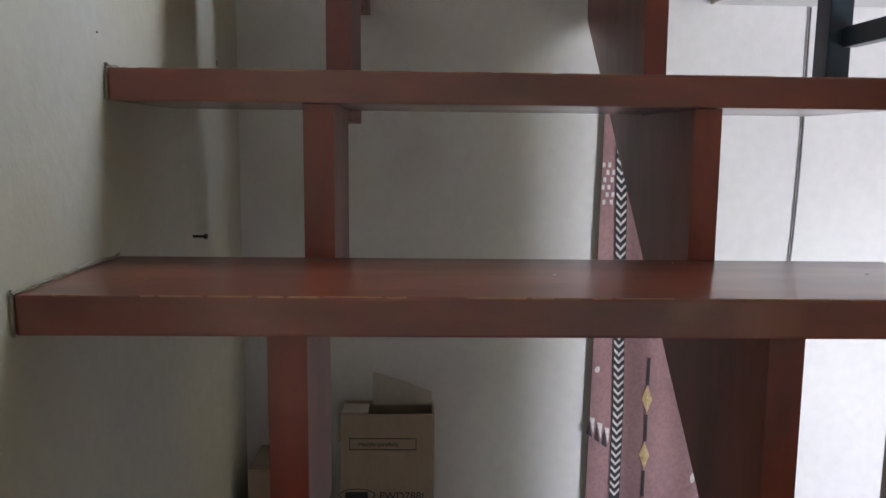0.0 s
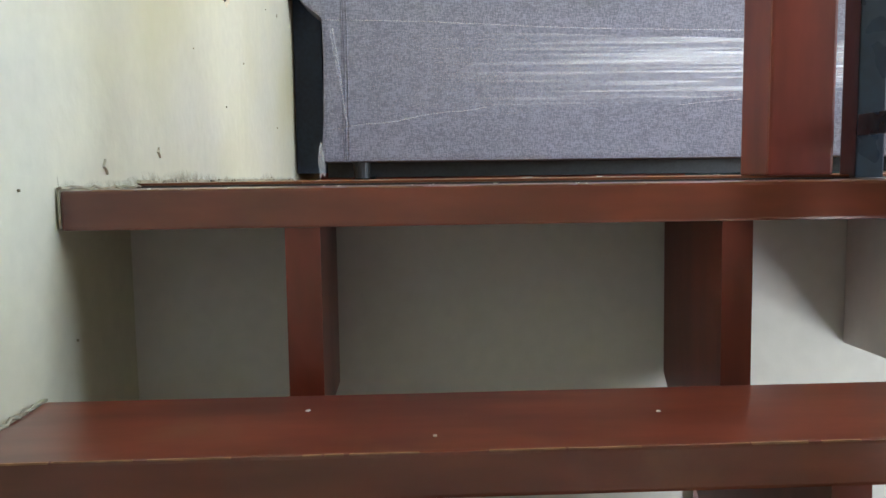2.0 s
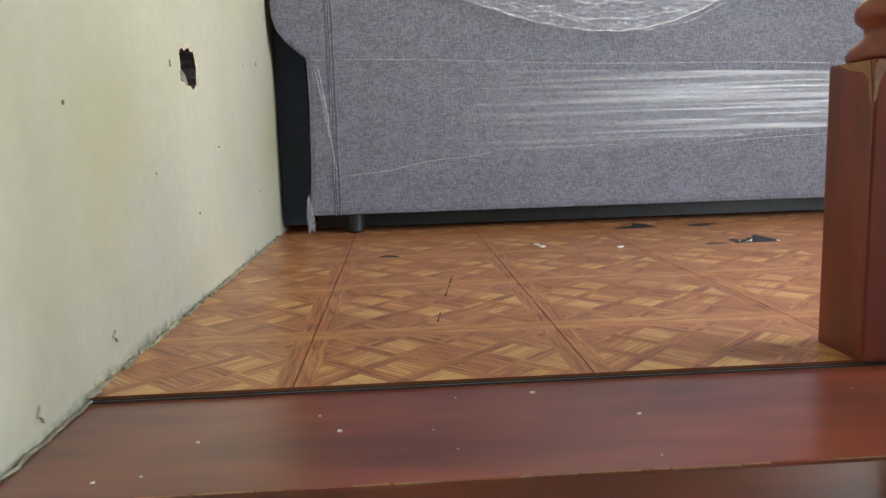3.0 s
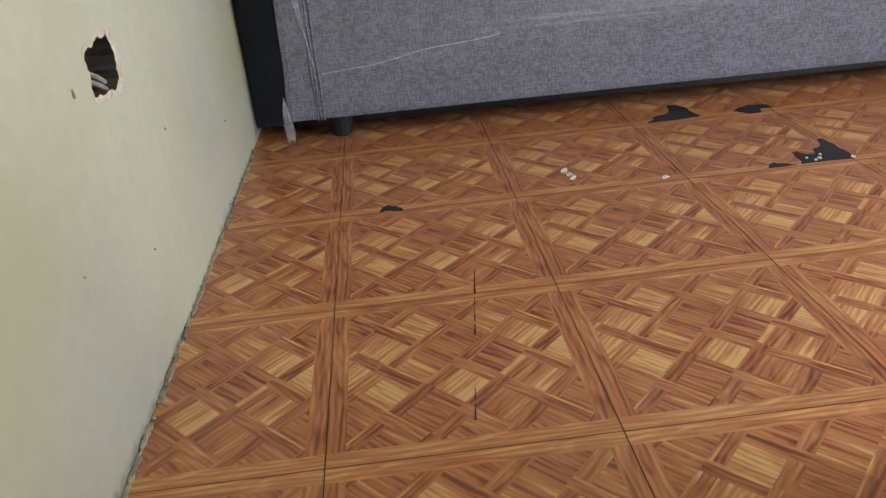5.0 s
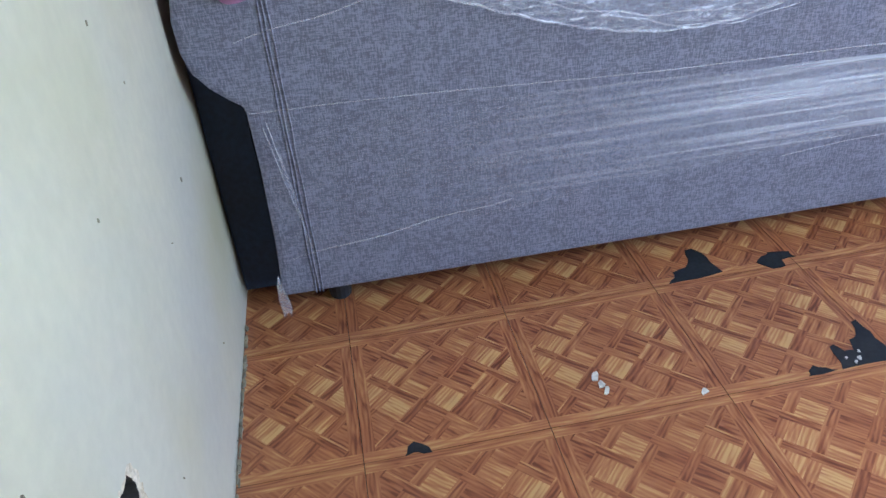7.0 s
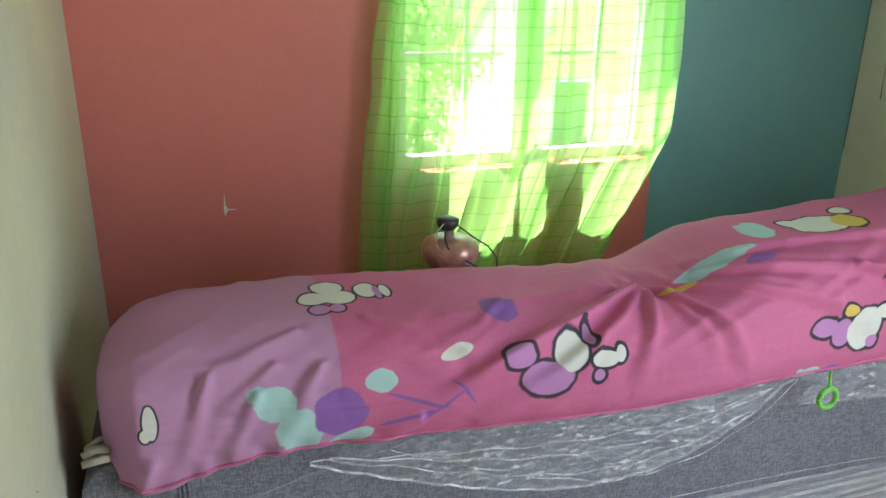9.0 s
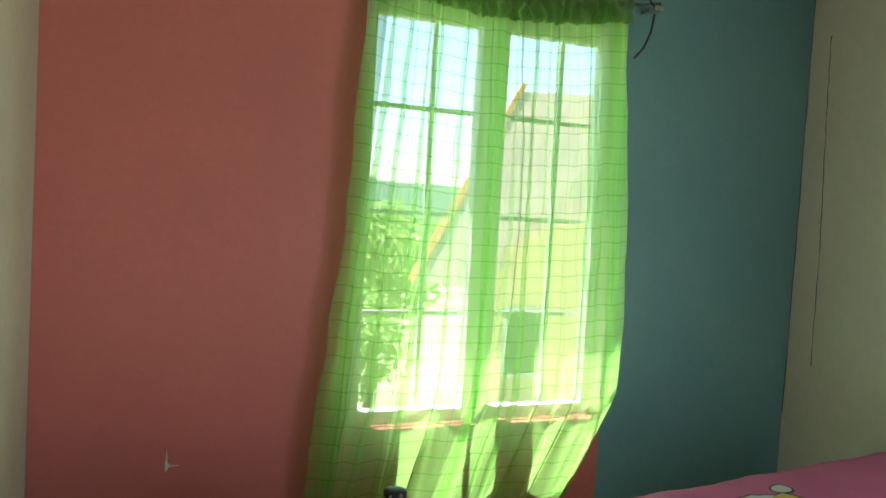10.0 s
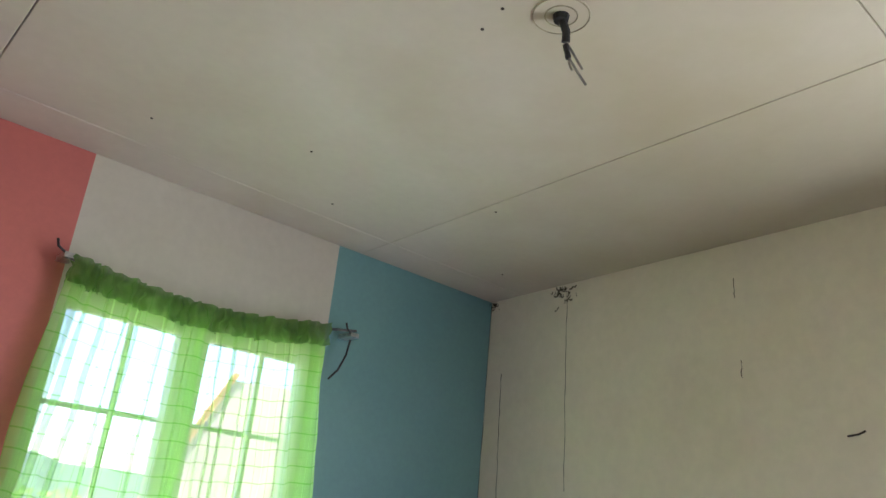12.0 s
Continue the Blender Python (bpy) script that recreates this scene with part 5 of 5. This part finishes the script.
def wall_marks():
    rnd = random.Random(17)
    b = bmesh.new()
    for k in range(46):
        y, z = rnd.uniform(-1.25, 0.6), rnd.uniform(-0.45, 1.0)
        r = rnd.choice((0.0006, 0.0009, 0.0016))
        prism(blob(y, z, r, r * rnd.uniform(0.8, 3.0), 7, 0.45, k), 0, -0.0005, 0.0019, bm=b)
    solo("wall_nicks", b, M["caulk"], "small nicks and drips in the cream paint", "nicks", kind="stuff")
    for k, (y, z, r) in enumerate(((-0.93, 0.10, 0.012), (-0.95, 0.075, 0.009), (-0.60, 0.02, 0.010), (-0.42, 0.04, 0.008))):
        solo("peeled_paint", prism(blob(y, z, r, r * 0.7, 9, 0.5, k + 5, rnd.random() * 3), 0, 0.0, 0.0035, 0.001), M["cream"], "curled flake of cream paint on the wall", "flake", "peeling paint")
    def f(u, v):
        y = -1.3 + 2.0 * u
        base = 0.001 if y > -0.5 else -0.0065 if y > -0.719 else None
        h = 0.006 + 0.014 * max(0, 0.2 + fbm(y * 6, 0.3, 0.7)) + 0.006 * abs(fbm(y * 30, 0.1, 0.2))
        return (0.0024 - 0.0022 * v, max(y, -0.715), (base or -0.0065) + h * v)
    solo("wall_grime", grid(240, 2, f), M["grime"], "grey-green grime along the foot of the wall", "grime", kind="stuff")


wall_marks()

# ---- beyond the window ----


def outside():
    b = bmesh.new()
    n = 40
    vs = [[b.verts.new((-1500 + 3000 * i / n, 4.0 + 2400 * (2 * j / n - 1) ** 3, -2.6)) for j in range(n + 1)] for i in range(n + 1)]
    for i in range(n):
        for j in range(n):
            b.faces.new((vs[i][j], vs[i + 1][j], vs[i + 1][j + 1], vs[i][j + 1]))
    struct("ground", b, M["lawn"], "rough grass and bare earth outside", "ground")
    h = thing("house", (6.2, 10.5, -2.6), "neighbouring ochre house with a steep terracotta gable roof", "house")
    def slant(b):
        for v in b.verts:
            v.co.x += 0.6 * (v.co.y - 9.0)
        return b
    part("wall", slant(prism([(4.1, -2.6), (8.6, -2.6), (8.6, 1.6), (5.6, 1.3), (4.3, 0.6)], 1, 9.3, 12.0)), M["house"], h)
    rb = slant(prism([(3.55, 0.5), (4.95, 3.1), (7.2, 3.25), (7.6, 1.75), (6.2, 1.4), (5.2, 0.85), (4.2, 0.4)], 1, 9.0, 9.25))
    fb = prism([(3.5, 0.45), (4.9, 3.05), (4.98, 3.2), (4.9, 3.2), (3.42, 0.5)], 1, 8.95, 8.995)
    for q in (rb, fb):
        for v in q.verts:
            v.co = Vector((0.2, -0.3, 1.45)) + (v.co - Vector((0.2, -0.3, 1.45))) * (1 + 0.09 * (v.co.z - 0.4))
    part("roof", rb, M["roof"], h)
    part("fascia", fb, M["fascia"], h)
    for x in (5.0, 6.4):
        w = part("window", box(x, x + 0.7, 9.26, 9.3, -0.9, 0.1), M["frame"], h)
        part("pane", box(x + 0.06, x + 0.64, 9.25, 9.26, -0.84, 0.04), M["sub"], w)
    rnd = random.Random(6)
    for k, (x, y, r, zt) in enumerate(((2.6, 9.5, 1.0, 0.2), (4.3, 13.5, 1.5, 1.3), (1.5, 14.0, 1.8, 1.4), (2.9, 7.6, 0.6, -1.0), (5.2, 8.3, 0.5, -1.1))):
        t = thing("tree", (x, y, -2.6), "leafy green garden tree beyond the window", "tree", "garden trees")
        part("trunk", tube([(x, y, -2.6), (x + 0.1, y, (zt - 2.6) / 2), (x, y, zt)], 0.09, 8), M["bark"], t)
        b = bmesh.new()
        for q in range(4200):
            d = Vector((rnd.gauss(0, 1), rnd.gauss(0, 1), rnd.gauss(0, 1))).normalized() * (rnd.random() ** 0.4)
            p = Vector((x, y, zt - r * 0.6)) + Vector((d.x * r, d.y * r, d.z * r * 0.8))
            p += Vector((fbm(p.x, p.y, p.z, 1.3), fbm(p.y, p.z, p.x, 1.3), 0)) * 0.3 * r
            u = Vector((rnd.uniform(-1, 1), rnd.uniform(-1, 1), rnd.uniform(-1, 1))).normalized() * 0.05 * r
            w = u.cross(Vector((rnd.random(), rnd.random(), rnd.random()))).normalized() * 0.03 * r
            b.faces.new([b.verts.new(p + c) for c in (-u, w, u, -w)])
        part("crown", b, M["leaf"], t)
    b = bmesh.new()
    prev = None
    for k in range(61):
        x = -60 + 4 * k
        z = 5.5 + 3.5 * fbm(x, 0, 0, 0.02) + 0.8 * fbm(x, 3, 0, 0.2)
        c = [b.verts.new((x, 110, -3)), b.verts.new((x, 118, z))]
        if prev:
            b.faces.new((prev[0], c[0], c[1], prev[1]))
        prev = c
    struct("backdrop", b, M["hill"], "far wooded hills", "hills")


outside()

# ---- floor tiles of the landing ----


def vinyl():
    """Printed wood strips: the tone changes from strip to strip, and the grain runs along each one."""
    m = bpy.data.materials.new("printed_wood_vinyl")
    m.use_nodes = True
    n, l = m.node_tree.nodes, m.node_tree.links
    b = n["Principled BSDF"]
    tc = n.new("ShaderNodeTexCoord")
    geo = n.new("ShaderNodeNewGeometry")
    oi = n.new("ShaderNodeObjectInfo")
    mp = n.new("ShaderNodeMapping")
    mp.inputs["Scale"].default_value = (9, 62, 1)
    l.new(tc.outputs["UV"], mp.inputs[0])
    t = n.new("ShaderNodeTexNoise")
    t.inputs["Scale"].default_value, t.inputs["Detail"].default_value, t.inputs["Distortion"].default_value = 1, 4, 1.3
    l.new(mp.outputs[0], t.inputs[0])
    t2 = n.new("ShaderNodeTexNoise")
    t2.inputs["Scale"].default_value = 5
    l.new(tc.outputs["Object"], t2.inputs[0])
    at = n.new("ShaderNodeAttribute")
    at.attribute_name = "tone"
    wm = n.new("ShaderNodeMapping")
    wm.inputs["Scale"].default_value = (0.3, 1, 1)
    l.new(tc.outputs["UV"], wm.inputs[0])
    wv = n.new("ShaderNodeTexWave")
    wv.bands_direction = 'Y'
    wv.inputs["Scale"].default_value, wv.inputs["Distortion"].default_value = 44, 6.0
    wv.inputs["Detail"].default_value, wv.inputs["Detail Scale"].default_value = 2.0, 0.9
    l.new(wm.outputs[0], wv.inputs[0])

    def add(sock, amount, rest):
        q = n.new("ShaderNodeMath")
        q.operation = 'MULTIPLY_ADD'
        q.inputs[1].default_value = amount
        l.new(sock, q.inputs[0])
        l.new(rest, q.inputs[2])
        return q.outputs[0]
    dk = n.new("ShaderNodeMath")
    dk.operation = 'MULTIPLY'
    dk.inputs[1].default_value = 0.85
    l.new(at.outputs["Fac"], dk.inputs[0])
    value = add(wv.outputs["Fac"], 0.15, add(t.outputs[0], 1.05, dk.outputs[0]))
    r = n.new("ShaderNodeValToRGB")
    e = r.color_ramp.elements
    e[0].position, e[0].color = 0.42, (0.17, 0.055, 0.024, 1)
    e[1].position, e[1].color = 1.0, (0.60, 0.36, 0.135, 1)
    for p, c in ((0.60, (0.33, 0.115, 0.045)), (0.82, (0.46, 0.205, 0.075))):
        q = e.new(p)
        q.color = (*c, 1)
    l.new(value, r.inputs[0])
    hv = n.new("ShaderNodeHueSaturation")
    k = n.new("ShaderNodeMapRange")
    k.inputs[3].default_value, k.inputs[4].default_value = 0.93, 1.07
    l.new(oi.outputs["Random"], k.inputs[0])
    l.new(k.outputs[0], hv.inputs["Value"])
    l.new(r.outputs[0], hv.inputs["Color"])
    l.new(hv.outputs[0], b.inputs["Base Color"])
    k2 = n.new("ShaderNodeMapRange")
    k2.inputs[3].default_value, k2.inputs[4].default_value = 0.22, 0.5
    l.new(t2.outputs[0], k2.inputs[0])
    l.new(k2.outputs[0], b.inputs["Roughness"])
    bp = n.new("ShaderNodeBump")
    bp.inputs["Strength"].default_value, bp.inputs["Distance"].default_value = 0.25, 0.0006
    l.new(t.outputs[0], bp.inputs["Height"])
    l.new(bp.outputs[0], b.inputs["Normal"])
    return m


M["vinyl"] = vinyl()
TS = 0.305


def clip(poly, x0, x1, y0, y1):
    for ax, lim, sg in ((0, x0, 1), (0, x1, -1), (1, y0, 1), (1, y1, -1)):
        out = []
        for i in range(len(poly)):
            p, q = poly[i], poly[(i + 1) % len(poly)]
            dp, dq = (p[ax] - lim) * sg, (q[ax] - lim) * sg
            if dp >= 0:
                out.append(p)
            if dp * dq < 0:
                w = dp / (dp - dq)
                out.append((p[0] + (q[0] - p[0]) * w, p[1] + (q[1] - p[1]) * w))
        poly = out
        if len(poly) < 3:
            return []
    return poly


def tile_mesh(y_min=0.0):
    """One printed vinyl tile: border strips round a field of diagonal squares and laths."""
    rnd = random.Random(21)
    g = 0.0006
    pieces = []  # outline, grain angle, tone
    w = 0.021
    h = TS
    pieces.append(([(g, w), (w, w), (w, h - w), (g, h - w)], 90, 0.08))
    pieces.append(([(h - w, w), (h - g, w), (h - g, h - w), (h - w, h - w)], 90, 0.06))
    pieces.append(([(g, g), (h - g, g), (h - g, w), (g, w)], 0, 0.22))
    pieces.append(([(g, h - w), (h - g, h - w), (h - g, h - g), (g, h - g)], 0, 0.17))
    i0, i1 = w, h - w
    s = (i1 - i0) / 3
    lath = 0.0185
    side = s / math.sqrt(2)
    c, si = math.cos(math.pi / 4), math.sin(math.pi / 4)

    def rot(a, b, ox, oy):
        return (ox + a * c - b * si, oy + a * si + b * c)
    light = {(2, 5): 0.34, (4, 5): 0.16, (1, 4): 0.38, (3, 4): 0.06, (5, 4): 0.40, (0, 3): 0.30, (2, 3): 0.24, (4, 3): 0.03, (6, 3): 0.34, (1, 2): 0.34, (3, 2): 0.42, (5, 2): 0.33, (2, 1): 0.10, (4, 1): 0.08}
    split = {(5, 2): -0.22, (5, 4): -0.14, (1, 4): -0.10, (2, 3): -0.16}
    for i in range(-4, 6):
        for j in range(-4, 6):
            ox, oy = i0 + s * 0.5, i0 + s
            a0, b0 = i * side, j * side
            k = (side - lath) / 2
            cell = (1 + i - j, 2 + i + j)
            sq = clip([rot(a0 - k, b0 - k, ox, oy), rot(a0 + k, b0 - k, ox, oy), rot(a0 + k, b0 + k, ox, oy), rot(a0 - k, b0 + k, ox, oy)], i0, i1, i0, i1)
            if sq:
                tn = light.get(cell, 0.04) + rnd.uniform(-0.02, 0.02)
                ang = 45 if cell in ((1, 4), (5, 4), (3, 2), (5, 2), (4, 1), (0, 3)) else 135
                if cell not in split:
                    pieces.append((sq, ang, tn))
                else:
                    m = 0.15 * k
                    for lo, hi, dt in ((-k, m, 0.0), (m, k, split[cell])):
                        qd = [(a0 - k, b0 + lo), (a0 + k, b0 + lo), (a0 + k, b0 + hi), (a0 - k, b0 + hi)] if ang == 45 else [(a0 + lo, b0 - k), (a0 + hi, b0 - k), (a0 + hi, b0 + k), (a0 + lo, b0 + k)]
                        pl = clip([rot(*p, ox, oy) for p in qd], i0, i1, i0, i1)
                        if pl:
                            pieces.append((pl, ang, tn + dt))
            over = (i + j) % 2
            e, o = (k + lath if over else k), (k if over else k + lath)
            u, t = rnd.uniform(0.68, 0.88) * lath, rnd.uniform(-0.03, 0.10)
            for d0, d1, dt in ((0, u, 0.0), (u, lath, rnd.uniform(0.05, 0.22))):
                for along, quad in ((45, [(a0 - k, b0 + k + d0), (a0 + e, b0 + k + d0), (a0 + e, b0 + k + d1), (a0 - k, b0 + k + d1)]),
                                    (135, [(a0 + k + d0, b0 - k), (a0 + k + d1, b0 - k), (a0 + k + d1, b0 + o), (a0 + k + d0, b0 + o)])):
                    pl = clip([rot(*p, ox, oy) for p in quad], i0, i1, i0, i1)
                    if pl:
                        pieces.append((pl, along, t + dt))
    b = bmesh.new()
    uv = b.loops.layers.uv.new("UVMap")
    tone = b.faces.layers.float.new("tone")
    for k, (pl, ang, t) in enumerate(pieces):
        pl = clip(pl, 0, TS, y_min, TS) if y_min else pl
        if len(pl) < 3:
            continue
        lift = 0.00002 * (k % 7)
        try:
            f = b.faces.new([b.verts.new((x, y, lift)) for x, y in pl])
        except ValueError:
            continue
        f[tone] = t
        a = radians(ang)
        ou, ov = rnd.random() * 3, rnd.random() * 3
        for lp in f.loops:
            x, y = lp.vert.co.x, lp.vert.co.y
            lp[uv].uv = (ou + x * math.cos(a) + y * math.sin(a), ov - x * math.sin(a) + y * math.cos(a))
    x0, x1, y0, y1 = g, TS - g, max(g, y_min), TS - g
    lo = [b.verts.new((p, r, -0.003)) for p, r in ((x0, y0), (x1, y0), (x1, y1), (x0, y1))]
    hi = [b.verts.new((p, r, -0.0002)) for p, r in ((x0, y0), (x1, y0), (x1, y1), (x0, y1))]
    for k in range(4):
        j = (k + 1) % 4
        b.faces.new((lo[k], lo[j], hi[j], hi[k]))
    b.faces.new(hi)
    b.normal_update()
    for f in b.faces:
        if len(f.verts) >= 3 and f.normal.z < -0.5:
            f.normal_flip()
    return finish("tile", b, M["vinyl"])


def landing_floor():
    fl = struct("floor", box(0.0, XR, -0.504, YB, -0.0044, -0.0034), M["sub"], "brown wood-print vinyl tiles, torn in places, on the landing", "floor")
    full, cut = tile_mesh(), tile_mesh(TS - (0.61 - 0.305) + 0.106)
    for i in range(-1, 7):
        for j in range(-2, 5):
            if 0.2 + i * TS > XR - 0.05 or j * TS > YB:
                continue
            t = new("tile", cut if j == -2 else full)
            t.location = (0.2 + i * TS, j * TS, 0)
            t.parent = fl


def floor_damage():
    shapes = [[(0.843, 0.612), (0.90, 0.613), (0.962, 0.622), (0.953, 0.66), (0.952, 0.693), (0.938, 0.715), (0.922, 0.712), (0.915, 0.68), (0.897, 0.655), (0.865, 0.645), (0.862, 0.628)],
              [(1.04, 0.632), (1.062, 0.604), (1.09, 0.606), (1.094, 0.628), (1.126, 0.630), (1.122, 0.652), (1.08, 0.660), (1.062, 0.65)],
              [(0.266, 0.304), (0.288, 0.307), (0.309, 0.302), (0.297, 0.322), (0.283, 0.331), (0.272, 0.322)],
              [(1.020, 0.312), (1.065, 0.314), (1.118, 0.312), (1.124, 0.35), (1.123, 0.385), (1.118, 0.424), (1.106, 0.418), (1.094, 0.385), (1.075, 0.376), (1.066, 0.35), (1.05, 0.352), (1.042, 0.372), (1.032, 0.368), (1.028, 0.34)],
              [(0.958, 0.311), (1.012, 0.313), (0.997, 0.322), (0.978, 0.333), (0.964, 0.322)]]
    for k, s in enumerate(shapes):
        rnd = random.Random(k)
        fine = []
        for i in range(len(s)):
            p, q = s[i], s[(i + 1) % len(s)]
            fine.append(p)
            fine.append(((p[0] + q[0]) / 2 + rnd.uniform(-0.004, 0.004), (p[1] + q[1]) / 2 + rnd.uniform(-0.003, 0.003)))
        solo("torn_patch", prism(fine, 2, 0.0003, 0.0009), M["sub"], "black bare patch where the vinyl tile has torn away", "torn patch", "torn floor patches")
    for k, (x, y, r) in enumerate(((0.612, 0.398, 0.011), (0.617, 0.378, 0.009), (0.62, 0.362, 0.008), (0.776, 0.320, 0.009), (1.062, 0.33, 0.006), (1.052, 0.322, 0.004), (1.118, 0.318, 0.006), (1.042, 0.335, 0.004), (1.072, 0.345, 0.004))):
        solo("paint_flake", prism(blob(x, y, r, r * 0.6, 9, 0.4, k, 1.0), 2, 0.0003, 0.0022), M["chip"], "flake of pale paint on the floor", "flake", "paint flakes")
    b = bmesh.new()
    for y0, y1, w in ((-0.26, -0.235, 0.0012), (-0.225, -0.205, 0.0008), (-0.10, -0.075, 0.0012), (-0.07, -0.035, 0.0007), (-0.03, -0.01, 0.0007), (0.0, 0.03, 0.0016), (0.03, 0.065, 0.0010)):
        x0, x1 = 0.392 + 0.13 * y0, 0.392 + 0.13 * y1
        prism([(x0 - w, y0), (x0 + w, y0), (x1 + w * 0.4, y1), (x1 - w * 0.4, y1)], 2, 0.0003, 0.0006, bm=b)
    solo("scratch", b, M["dirt_shade"], "dark scratches across the vinyl tiles", "scratch", "", "stuff")
    b = bmesh.new()
    rnd = random.Random(2)
    for k in range(170):
        y = rnd.uniform(-0.503, 0.7)
        prism(blob(0.002 + rnd.uniform(0, 0.003), y, rnd.uniform(0.001, 0.004), rnd.uniform(0.003, 0.012), 7, 0.45, k), 2, 0.0003, rnd.uniform(0.0012, 0.005), bm=b)
    solo("wall_joint", b, M["caulk"], "crumbling grey joint between wall and tiles", "joint", kind="structure")


landing_floor()
floor_damage()
